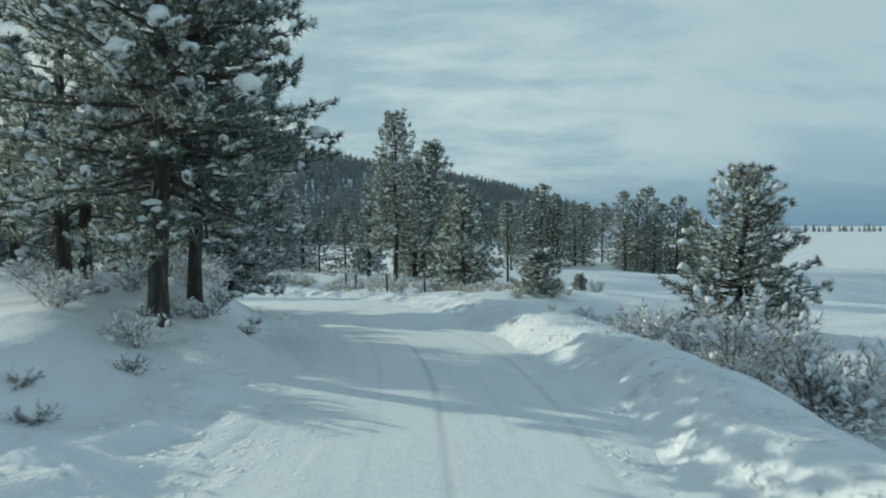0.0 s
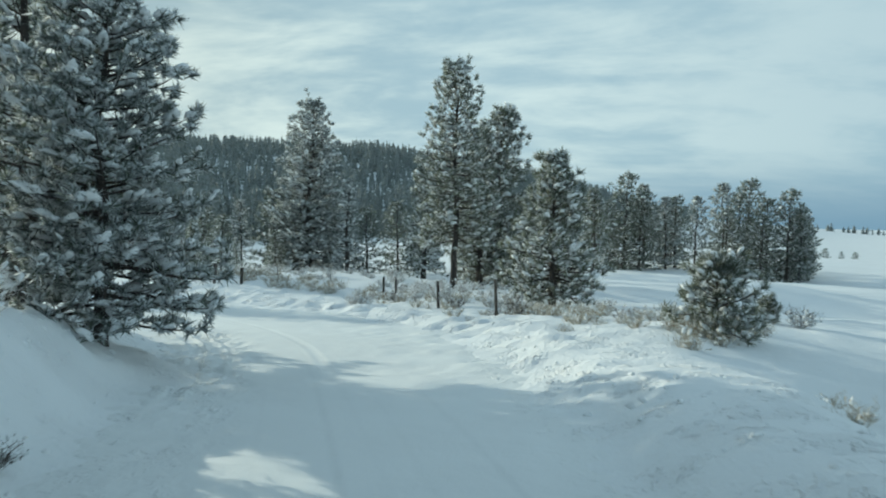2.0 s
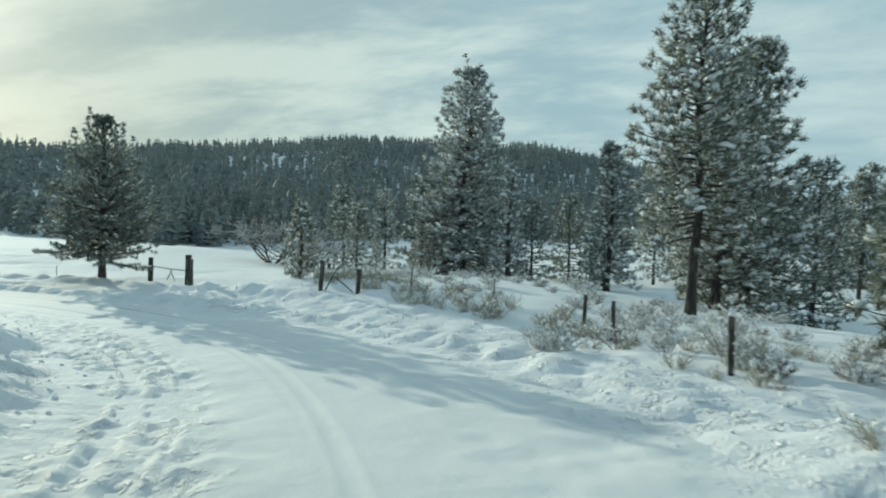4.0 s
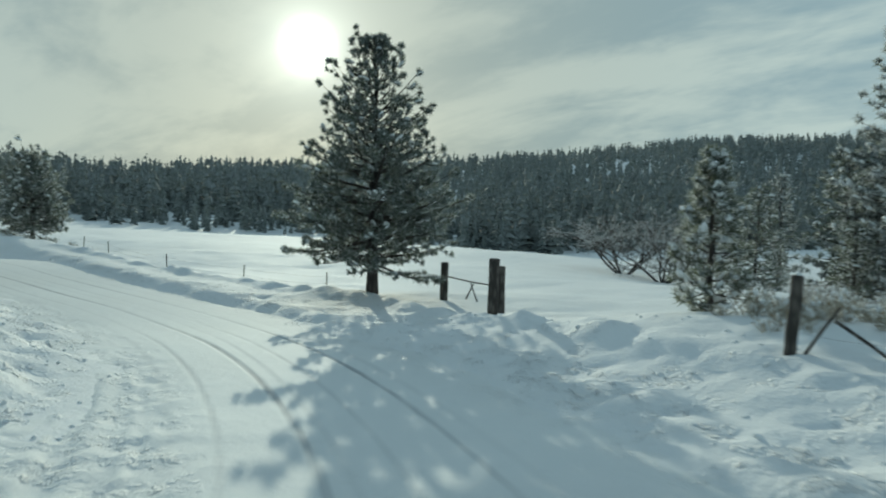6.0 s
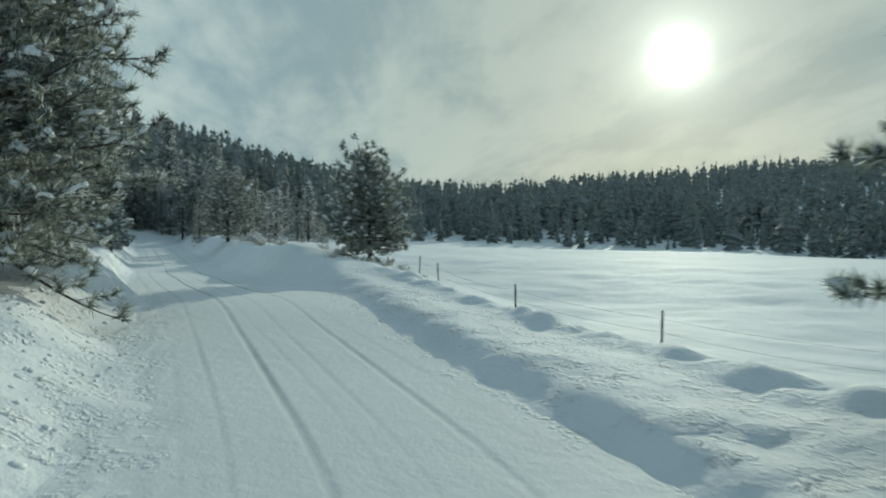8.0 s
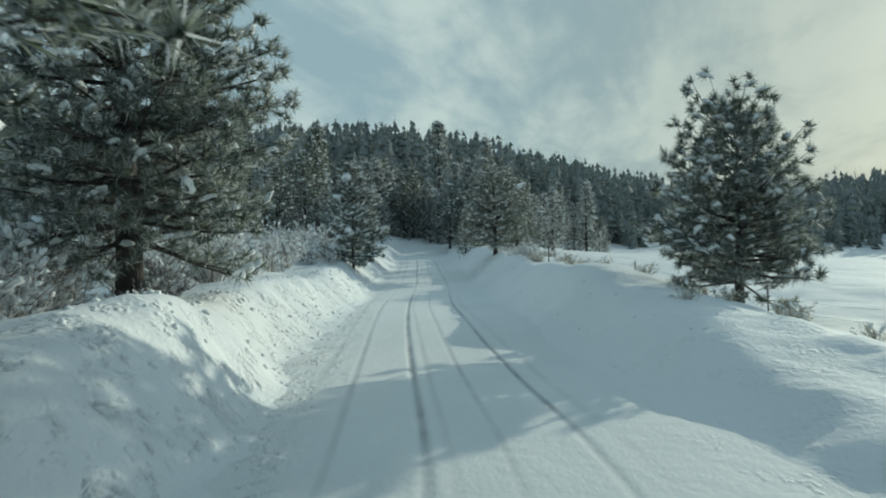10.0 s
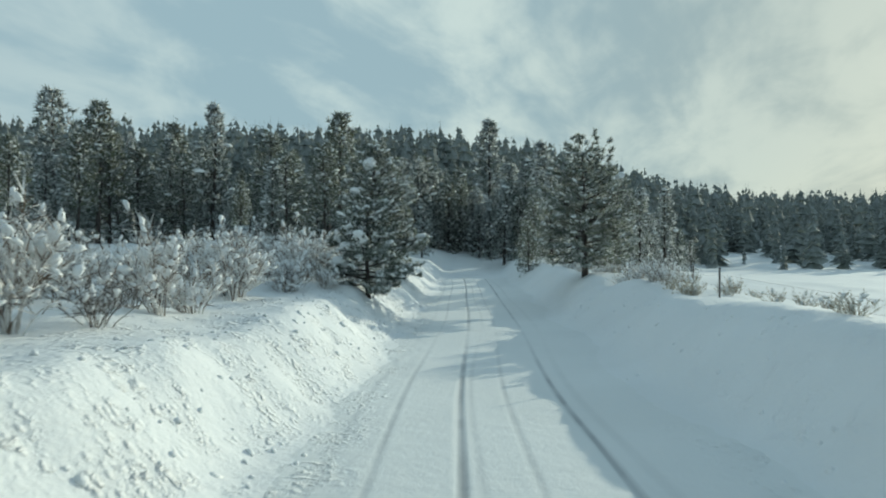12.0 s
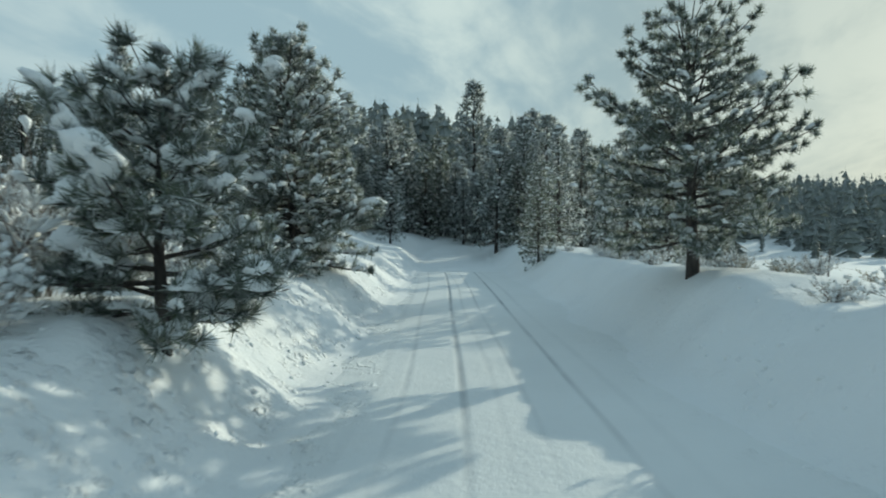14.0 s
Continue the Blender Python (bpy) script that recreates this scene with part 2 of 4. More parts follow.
def road_at(x, y):
    """For arrays of places: the way along the road from the walk's start, the offset to its right, and its height."""
    x, y = np.ravel(x), np.ravel(y)
    s, d, z = np.empty(len(x)), np.empty(len(x)), np.empty(len(x))
    for a in range(0, len(x), 20000):
        px, py = x[a:a + 20000], y[a:a + 20000]
        k = np.argmin((px[:, None] - ROAD[None, ::2, 0]) ** 2 + (py[:, None] - ROAD[None, ::2, 1]) ** 2, 1) * 2
        k = np.clip(k, 1, len(ROAD) - 2)
        rx, ry = px - ROAD[k, 0], py - ROAD[k, 1]
        along = rx * TAN[k, 0] + ry * TAN[k, 1]
        s[a:a + 20000] = S_ALL[k] + np.clip(along, -1, 1) - S0
        d[a:a + 20000] = rx * SIDE[k, 0] + ry * SIDE[k, 1]
        z[a:a + 20000] = ROAD[k, 2]
        far = np.hypot(rx, ry)
        d[a:a + 20000] = np.sign(d[a:a + 20000]) * np.maximum(np.abs(d[a:a + 20000]), far - 0.5)
    return s, d, z


def widths(s):
    """The road's left and right edge, as offsets from the line."""
    left = np.interp(s, [0, 10, 15, 23, 29, 38, 48, 66], [-2.1, -1.95, -2.15, -1.8, -2.7, -2.6, -1.6, -1.35])
    right = np.interp(s, [0, 12, 18, 26, 38, 48, 66], [1.9, 2.0, 2.6, 3.6, 3.3, 2.6, 2.7])
    return left, right


NEAR_KNOTS = np.array([(-3.9, 17.0, -1.95), (-6.0, 18.0, -1.65), (-5.2, 21.6, -2.75), (-3.24, 10.84, -1.88), (-4.33, 20.49, -2.47), (-11.13, 13.99, -1.44), (-12.39, 26.67, -3.59), (-26, 31, -4.1), (-44, 32, -4.15),
                  (-60, 31.8, -4.05), (-52, 32.0, -4.05), (-100, 10, -3.7), (-30, 51, -5.2), (-12.33, -20.24, 0.02),
                  (9.76, 19.34, -4.28), (13.57, 1.83, -4.57)])
FAR_KNOTS = np.array([(-1.7, 36.5, -3.95), (-3.8, 39.5, -4.2), (-12, 43.2, -3.9), (-22, 46, -4.65), (-34, 45, -5.0),
                  (-48, 43.6, -4.6), (-58.7, 40.1, -4.3), (-69, 37.7, -4.3), (11.07, 71.16, -5.74), (18.82, 74.26, -5.55), (26.5, 80.29, -6.33), (12.39, 55.55, -7.21), (23.07, 58.72, -7.89), (32.02, 96.05, -7.89),
                  (18.17, 103.57, -5.84), (49.44, 59.3, -9.55), (-18, 75, -6.2), (-60, 64, -5.4), (-126, 33, -5.2),
                  (-140, 50, -5.0), (-106, 92, -6.0), (-82, 119, -8.0), (-35, 115, -8.0), (150, 40, -12), (90, 220, -12)])
KNOTS = np.concatenate([NEAR_KNOTS, FAR_KNOTS])
CREST = ([-180, -60, -30, -14, -5, 10, 25, 35, 52, 66, 72, 80, 88, 94, 100, 115, 140, 180],
         [5.0, 0.0, 0.4, 1.9, 4.2, 6.5, 6.5, 5.4, 4.4, 3.75, 3.3, 3.75, 5.2, 6.3, 6.8, 7.0, 6.8, 5.0])
EDGE = ([-180, -30, -14, -5, 10, 25, 40, 57, 75, 85, 92, 97, 105, 120, 150, 180],
        [90, 300, 280, 210, 160, 125, 102, 102, 115, 112, 98, 92, 92, 96, 100, 90])


def polar(x, y):
    return np.degrees(np.arctan2(-(x - HUB[0]), y - HUB[1])), np.hypot(x - HUB[0], y - HUB[1])


def land(x, y):
    """The height of the open land, without the road."""
    x, y = np.ravel(np.asarray(x, float)), np.ravel(np.asarray(y, float))
    w, z = np.zeros(len(x)), np.zeros(len(x))
    for kx, ky, kz in KNOTS:
        r = 1.0 / ((x - kx) ** 2 + (y - ky) ** 2 + 4.0) ** 1.6
        w += r
        z += r * kz
    z /= w
    b, r = polar(x, y)
    e, c = np.interp(b, *EDGE), np.interp(b, *CREST)
    top = np.interp(b, [-180, 30, 60, 72, 90, 180], [600, 600, 360, 340, 230, 230])
    rise = np.maximum(top * np.tan(np.radians(c)) - 9.0 - z - 3, 0) * (c > 0.3)
    z = z + rise * smooth(0, 1, (r - e + 12) / (top - e + 12)) * np.interp(r, [top.max(), 900, 2600], [1, 1, 0.7])
    near = smooth(400, 60, r)
    z = z + near * (0.20 * wave(x, y, 9, 1) + 0.06 * wave(x, y, 3.1, 2)) + (1 - near) * 2.5 * wave(x, y, 120, 3) * smooth(0, 1, rise / 10)
    return z + lift(x, y)


def ground_z(x, y, rough=True, mask=False):
    x, y = np.ravel(np.asarray(x, float)), np.ravel(np.asarray(y, float))
    z = land(x, y)
    s, d, rz = road_at(x, y)
    left, right = widths(s)
    wob = (0.25 * wave(x, y, 2.3, 5) + 0.12 * wave(x, y, 0.8, 6)) * np.where(d > 0.3, np.interp(s, [40, 46, 66, 72], [1, 0.3, 0.3, 0.7]), 1.0)
    e = np.where(d > (left + right) / 2, d - right, left - d) + wob
    # plough banks: height over the road, left and right
    hl = np.interp(s, [0, 9, 12.5, 17, 20, 23, 30, 36, 50, 60, 68, 95], [0.12, 0.16, 0.74, 1.22, 1.10, 0.75, 0.70, 0.50, 0.35, 0.70, 1.02, 1.02])
    hr = np.interp(s, [0, 8, 14, 21, 28, 42, 52, 66, 76, 100], [0.45, 0.48, 0.46, 0.36, 0.22, 0.17, 0.16, 0.22, 1.08, 1.12])
    h = np.where(d > 0.3, hr, hl)
    crest = np.where(d > 0.3, np.interp(s, [0, 12, 20, 36, 44, 62, 74], [0.9, 1.0, 1.4, 1.4, 0.5, 0.5, 1.8]), np.interp(s, [0, 10, 18, 26, 40, 58, 68], [1.5, 1.5, 1.6, 2.0, 1.6, 1.8, 1.5]))
    bank = rz + h * smooth(0.0, 1.0, e / crest) * (1 + 0.16 * wave(x, y, 2.6, 7))
    out = np.maximum(smooth(0.0, 1.0, (e - crest) / np.where(d > 0, np.interp(s, [14, 22], [2.6, 4.0]), np.interp(s, [12, 16], [1.9, 4.0]))), smooth(124, 142, s))
    out = np.maximum(out, smooth(-70, -90, s))
    res = np.where(e < 0, rz - 0.06 * smooth(0, 0.4, -e), bank)
    res = res * (1 - out) + z * out
    ridge = np.interp(s, [40, 46, 66, 72], [0, 1, 1, 0]) * (d > 0) * np.exp(-((e - 2.5) / 0.42) ** 2)
    res = res + ridge * np.maximum(0.18 + 0.09 * wave(x, y, 0.5, 13) + 0.09 * wave(x, y, 0.33, 16) + 0.05 * wave(x, y, 2.2, 18), 0.0)
    if mask:
        return smooth(-0.1, 0.4, e) * smooth(crest + 3.0, crest + 0.2, e) * np.where(d > 0, np.interp(s, [0, 4, 9, 18, 24, 100, 120], [0.6, 0.7, 1, 0.8, 1, 1, 0]), np.interp(s, [0, 16, 22, 28, 100, 120], [0.6, 0.55, 0.5, 1, 1, 0])) * np.where((d > 0) & (s > 66), 0.35, 1.0)
    if rough:
        clod = smooth(0.0, 0.5, e) * smooth(crest + 2.0, crest - 0.4, e)
        clod = clod * np.interp(s, [0, 20, 26, 50, 58], [1, 1, 1.6, 1.6, 0.65])
        res = res + clod * (0.050 * wave(x, y, 0.60, 8) - 0.085 * np.abs(wave(x, y, 0.40, 9)) + 0.03 * wave(x, y, 1.1, 10) + 0.03)
        open_ = smooth(crest, crest + 2, e) * smooth(120, 20, np.abs(d))
        res = res + open_ * (0.05 * wave(x, y, 1.2, 11) + 0.02 * wave(x, y, 0.5, 12))
        kicked = np.interp(s, [18, 26, 42, 50], [0, 1, 1, 0]) * smooth(0.0, 0.8, e) * smooth(11, 6, d) * (d > 0)
        res = res + kicked * (0.03 * wave(x, y, 0.9, 14) - 0.075 * np.abs(wave(x, y, 0.48, 15)) - 0.05 * np.abs(wave(x, y, 0.30, 17)))
    return res


def axis(a, b, step, far, grow):
    mid = list(np.arange(a, b, step))
    lo, hi, g = [], [], step
    x = a
    while x > -far:
        g *= grow
        x -= g
        lo.append(x)
    x, g = mid[-1], step
    while x < far:
        g *= grow
        x += g
        hi.append(x)
    return np.array(lo[::-1] + mid + hi)


gx, gy = axis(-74, 9, 0.16, 4200, 1.09), axis(0, 47, 0.16, 4200, 1.09)
GX, GY = np.meshgrid(gx, gy, indexing="ij")
GZ = ground_z(GX, GY)
nx, ny = len(gx), len(gy)
q = (np.arange(nx - 1)[:, None] * ny + np.arange(ny - 1)[None]).ravel()
ground = new("ground", mesh_from("ground", np.stack([GX.ravel(), GY.ravel(), GZ], 1), np.stack([q, q + ny, q + ny + 1, q + 1], 1), SNOW, True))
give(ground.data, "ploughed", ground_z(GX, GY, mask=True))
tagged(ground, "deep white snow over fields, banks and hillside", "snow ground", kind="structure")


def on(x, y):
    return float(ground_z([x], [y])[0])


# the packed road with its wheel ruts
def make_road():
    s = np.r_[np.arange(-14, 14, 0.25), np.arange(14, 52, 0.1), np.arange(52, 118, 0.25)]
    rx, ry, rz, sx, sy = (np.interp(s + S0, S_ALL, v)[:, None] for v in (*ROAD.T, *SIDE.T))
    left, right = widths(s)
    n = 160
    t = np.linspace(0, 1, n)
    d = (left - 0.5)[:, None] * (1 - t) + (right + 0.5)[:, None] * t
    x = rx + sx * d
    y = ry + sy * d
    z = np.repeat(rz, n, 1)
    sway = 0.10 * np.sin(s / 7.0) + 0.05 * np.sin(s / 2.9 + 1)
    pressed_shade = np.zeros_like(z)
    wear = 0.75 + 0.35 * np.sin(s / 5.3)[:, None] + 0.25 * np.sin(s / 1.9 + 2)[:, None]
    wear = wear * np.interp(s, [0, 16, 22, 36, 43, 48], [0.35, 0.3, 0.08, 0.10, 0.55, 1.0])[:, None]
    for at, depth, wide, drift in ((-1.0, 0.002, 0.05, 1.4), (-0.59, 0.0055, 0.036, 1.0), (0.13, 0.014, 0.044, 0.6), (0.38, 0.003, 0.040, 1.7),
                                   (0.78, 0.0045, 0.036, 1.0), (1.46, 0.011, 0.040, 0.6), (1.80, 0.002, 0.06, 1.5)):
        g = (d - at - drift * sway[:, None]) / wide
        # grey band set off to the right, painting the shaded wall of the rut
        pressed_shade = np.maximum(pressed_shade, np.clip(wear * depth / 0.012, 0, 1) * np.exp(-(g - 0.2) ** 4))
        z = z - wear * depth * np.exp(-g ** 4) + wear * depth * 0.12 * np.exp(-((np.abs(g) - 1.9) / 0.7) ** 2)
    left_rough = np.interp(s, [16, 22, 40, 50], [0.2, 1.0, 1.0, 0.3])[:, None] * smooth(-0.5, -1.2, d)
    z = z + left_rough * (0.014 * wave(x, y, 0.09, 24) - 0.060 * np.abs(wave(x, y, 0.42, 25)) - 0.040 * np.abs(wave(x, y, 0.20, 28)) + 0.03 * wave(x, y, 0.9, 27) + 0.02)
    bend = np.interp(s, [19, 23, 42, 50], [0, 1, 1, 0])[:, None]
    weave = 0.10 * np.sin(s / 2.6)[:, None]
    for at, wide, deep, tread in ((-1.78, 0.12, 0.040, 0.014), (-1.38, 0.09, 0.018, 0.018), (-1.16, 0.05, 0.012, 0.010), (0.35, 0.09, 0.010, 0.008)):
        g = (d - at - weave) / wide
        z = z - bend * (np.exp(-g ** 4) * (deep + tread * np.sin(s * 30)[:, None]) - deep * 0.35 * np.exp(-((np.abs(g) - 1.5) / 0.5) ** 2))
    crumb = np.interp(s, [0, 14, 22, 38, 48, 66], [0.3, 0.4, 1.0, 0.9, 0.25, 0.15])[:, None]
    mid = np.exp(-((d - 0.5) / 1.6) ** 2)
    z = z + crumb * (1.2 - mid) * (0.020 * wave(x, y, 0.30, 21) + 0.022 * wave(x, y, 0.7, 22)) + 0.03 * wave(x, y, 3.0, 23)
    rows = len(s)
    k = (np.arange(rows - 1)[:, None] * n + np.arange(n - 1)[None]).ravel()
    z = z.ravel() + 0.0
    ob = new("road", mesh_from("road", np.stack([x.ravel(), y.ravel(), z], 1), np.stack([k, k + 1, k + n + 1, k + n], 1), PACKED, True))
    give(ob.data, "ploughed", np.clip(left_rough + 0.7 * smooth(left[:, None] + 0.6, left[:, None] + 0.1, d) + 0.7 * smooth(right[:, None] - 0.6, right[:, None] - 0.1, d), 0, 1))
    give(ob.data, "pressed_shade", pressed_shade * (0.72 + 0.28 * wave(x, y, 0.4, 26).reshape(x.shape)))
    tagged(ob, "ploughed country road of packed snow with wheel ruts", "snowy road", kind="structure")


make_road()

# ---- trees ----
def unit(v):
    return v / np.maximum(np.linalg.norm(v, axis=-1, keepdims=True), 1e-9)


def tubes(paths, sides=5):
    """One mesh's arrays from tapered tubes: each path is (points, radii)."""
    vs, fs, base = [], [], 0
    ang = np.arange(sides) * 2 * np.pi / sides
    for pts, rad in paths:
        pts, rad = np.asarray(pts, float), np.asarray(rad, float)
        t = unit(np.gradient(pts, axis=0))
        ref = np.where(np.abs(t[:, 2:3]) > 0.9, np.array([[1.0, 0, 0]]), np.array([[0, 0, 1.0]]))
        a = unit(np.cross(t, ref))
        b = np.cross(t, a)
        ring = pts[:, None] + rad[:, None, None] * (np.cos(ang)[None, :, None] * a[:, None] + np.sin(ang)[None, :, None] * b[:, None])
        vs.append(ring.reshape(-1, 3))
        n = len(pts)
        i = (np.arange(n - 1)[:, None] * sides + np.arange(sides)[None])
        j = (np.arange(n - 1)[:, None] * sides + (np.arange(sides)[None] + 1) % sides)
        fs.append(np.stack([i, j, j + sides, i + sides], -1).reshape(-1, 4) + base)
        base += n * sides
    return np.concatenate(vs), np.concatenate(fs)


def blades(rng, at, way, length, width, count, spread):
    """Needles: count thin triangles fanning out at each place."""
    n = len(at)
    c = np.repeat(at, count, 0)
    d = unit(np.repeat(unit(way), count, 0) + spread * rng.normal(size=(n * count, 3)))
    ln = length * rng.uniform(0.65, 1.15, (n * count, 1))
    side = unit(np.cross(d, rng.normal(size=(n * count, 3)))) * width * rng.uniform(0.7, 1.2, (n * count, 1))
    root = c - d * ln * 0.12
    v = np.stack([root - side * 0.5, root + side * 0.5, c + d * ln], 1).reshape(-1, 3)
    return v, np.arange(n * count * 3).reshape(-1, 3)


def ball():
    bm = bmesh.new()
    bmesh.ops.create_icosphere(bm, subdivisions=2, radius=1)
    v = np.array([x.co[:] for x in bm.verts])
    f = np.array([[x.index for x in y.verts] for y in bm.faces])
    bm.free()
    bm = bmesh.new()
    bmesh.ops.create_icosphere(bm, subdivisions=1, radius=1)
    v1 = np.array([x.co[:] for x in bm.verts])
    f1 = np.array([[x.index for x in y.verts] for y in bm.faces])
    bm.free()
    return (v, f), (v1, f1)


BALL, BALL_SMALL = ball()


def clumps(rng, at, way, size, long=1.8, flat=0.5, fine=False):
    """Lumps of lying snow, drawn out along way and sagging at the rim."""
    v, f = BALL if fine else BALL_SMALL
    n = len(at)
    h = unit(way * np.array([1, 1, 0.6]))
    s = unit(np.cross(h, np.array([[0, 0, 1.0]])) + 1e-6)
    u = np.cross(s, h)
    sz = (size * rng.uniform(0.45, 1.25, n))[:, None, None]
    lg = (long * rng.uniform(0.7, 1.3, n))[:, None, None]
    w = v[None] * (1 + (0.17 if fine else 0.24) * rng.normal(size=(n, len(v), 1)))
    out = at[:, None] + sz * (w[..., :1] * h[:, None] * lg + w[..., 1:2] * s[:, None] + w[..., 2:] * u[:, None] * flat)
    out[..., 2] -= (sz[..., 0] * 0.25) * (w[..., 0] ** 2 + w[..., 1] ** 2)
    return out.reshape(-1, 3), (f[None] + (np.arange(n) * len(v))[:, None, None]).reshape(-1, 3)


def conifer(name, label, seed, H, R, clear=0.8, whorl=90, gap=0.16, needle=0.22, width=0.02, count=12,
            spread=0.55, shape=0.8, low=-18, high=45, snow=0.10, pad=0.10, mat=None, trunk=0.022, lean=0.0, kind="pine", fine=False, bare=0.10, group="", far=False, caps=0, cap=0.25):
    """A pine or fir: trunk, limbs, needle tufts and the snow that lies on them."""
    rng = np.random.default_rng(seed)
    root = new(name)
    whorl, gap, count, width = int(whorl * 1.35), gap * 0.80, count + 3, width * 1.25
    if not far:
        spread *= 1.35
    r0 = H * trunk
    # trunk
    k = 14
    h = np.linspace(0, 1, k)
    sway = np.stack([np.cumsum(rng.normal(0, 0.006 * H, k)), np.cumsum(rng.normal(0, 0.006 * H, k))], 1) * smooth(0, 0.4, h)[:, None]
    tp = np.stack([sway[:, 0] + lean * H * h, sway[:, 1], h * H - 0.25 * (h == 0)], 1)
    tr = r0 * (1 - h) ** 0.85 + 0.012 + r0 * 0.30 * np.exp(-h * H / 0.25)
    bole = part("trunk", mesh_from("trunk", *tubes([(tp, tr)], 10), BARK, True), root)
    # limbs and shoots
    limbs, tips, ways, pads, pw, ends, ew = [], [], [], [], [], [], []
    az = rng.uniform(0, 6.28)
    for i in range(whorl):
        u = ((i + rng.uniform(0, 1)) / whorl)
        z = clear + (H * 0.985 - clear) * u
        az += 2.4 + rng.normal(0, 0.35)
        full = (1 - u) ** shape * (0.72 + 0.28 * smooth(0, 0.2, u)) + 0.04
        L = R * full * rng.uniform(0.68, 1.12)
        if L < 0.08:
            L = 0.08
        base = np.array([np.interp(z, tp[:, 2], tp[:, 0]), np.interp(z, tp[:, 2], tp[:, 1]), z])
        rise = math.tan(radians(low + (high - low) * u ** 0.8 + rng.normal(0, 8)))
        out = np.array([math.cos(az), math.sin(az), 0])
        side = np.array([-out[1], out[0], 0])
        n = max(4, int(L / 0.3))
        s = np.linspace(0, 1, n + 1)[:, None]
        bend = rng.normal(0, 0.10)
        pts = base + out * L * s + side * L * bend * s ** 2
        pts[:, 2] += (L * (rise * s - 0.16 * s ** 2 * (1.2 - u) + 0.22 * s ** 3))[:, 0]
        limbs.append((pts, np.linspace(max(0.010, 0.017 * L + 0.006), 0.005, n + 1)))
        if u < 0.8 and L > 0.35 * R:
            ends.append(pts[-1] * 0.8 + pts[-2] * 0.2 + np.array([0, 0, needle * 0.55]))
            ew.append(pts[-1] - pts[-2])
        shoots = max(3, int(L / (gap * 1.6)))
        for j in range(shoots):
            f = bare + (1 - bare) * (j + rng.uniform(0.2, 0.9)) / shoots
            p = np.array([np.interp(f, s[:, 0], pts[:, c]) for c in range(3)])
            sg = 1 if (j + i) % 2 else -1
            d = unit(out * rng.uniform(0.5, 1.0) + side * sg * rng.uniform(0.5, 1.1) + np.array([0, 0, rng.uniform(-0.35, 0.5)]))
            ln = L * (0.42 * (1 - f) + 0.10) * rng.uniform(0.6, 1.2)
            m = max(1, int(ln / gap))
            for g in range(m // 3, m):
                q_ = p + d * ln * (g + 1) / m
                tips.append(q_)
                ways.append(d + np.array([0, 0, 0.55]))
            if not far:                                   # a round brush of needles at the shoot's end
                tips.append(p + d * (ln + needle * 0.25) + np.array([0, 0, needle * 0.15]))
                ways.append(d * 0.5 + np.array([0, 0, 0.8]))
            if ln > 0.3:
                limbs.append((np.stack([p, p + d * ln * 0.5 + [0, 0, 0.02], p + d * ln]), [0.008, 0.006, 0.003]))
            if rng.uniform() < pad * 1.9:
                pads.append(p + d * ln * rng.uniform(0.2, 0.9) + np.array([0, 0, needle * 0.35]))
                pw.append(d)
        for g in range(1 if far else 3):
            tips.append(pts[-1] + rng.normal(0, 0.22 * needle, 3) * (g > 0))
            ways.append(out + np.array([0, 0, 0.4 + 0.4 * g]) + rng.normal(0, 0.3, 3) * (g > 0))
    tips, ways = np.array(tips), np.array(ways)
    part("branchwork", mesh_from("branchwork", *tubes(limbs if not far else [(l[0][[0, len(l[0]) // 2, -1]], [l[1][0], l[1][0] * 0.6, 0.005]) for l in limbs if len(l[0]) > 3], 3 if far else 4), TWIG), bole)
    crown = part("crown", mesh_from("crown", *blades(rng, tips, ways, needle, width, count, spread), mat or NEEDLE), root)
    pick = rng.uniform(size=len(tips)) < snow
    at, aw = tips[pick] + np.array([0, 0, needle * 0.30]), ways[pick]
    v, f = clumps(rng, at, aw, needle * 0.42, 1.5, 0.5, fine)
    if pads:
        v2, f2 = clumps(rng, np.array(pads), np.array(pw), needle * 0.44, 1.8, 0.62, fine)
        v, f = np.concatenate([v, v2]), np.concatenate([f, f2 + len(v)])
    if caps and ends:                                     # broad caps on the ends of some boughs
        few = rng.permutation(len(ends))[:caps]
        for size, rise in ((1.0, 0.0), (0.7, 0.25)):
            v2, f2 = clumps(rng, np.array(ends)[few] + rng.normal(0, 0.15 * cap, (len(few), 3)) + [0, 0, rise * cap], unit(np.array(ew)[few]), cap * size, 1.3, 0.55, True)
            v, f = np.concatenate([v, v2]), np.concatenate([f, f2 + len(v)])
    if len(v):
        part("snow_load", mesh_from("snow_load", v, f, LOAD, True), crown, "clumps of fresh snow lying on the boughs")
    return tagged(root, label, kind, group)


def stand(ob, x, y, turn=0.0, sink=0.05, scale=1.0):
    ob.matrix_world = pose(x, y, on(x, y) - sink, 0, 0, turn) @ Matrix.Scale(scale, 4)
    return ob


PINE = "snow-laden ponderosa pine with long dark green needles"
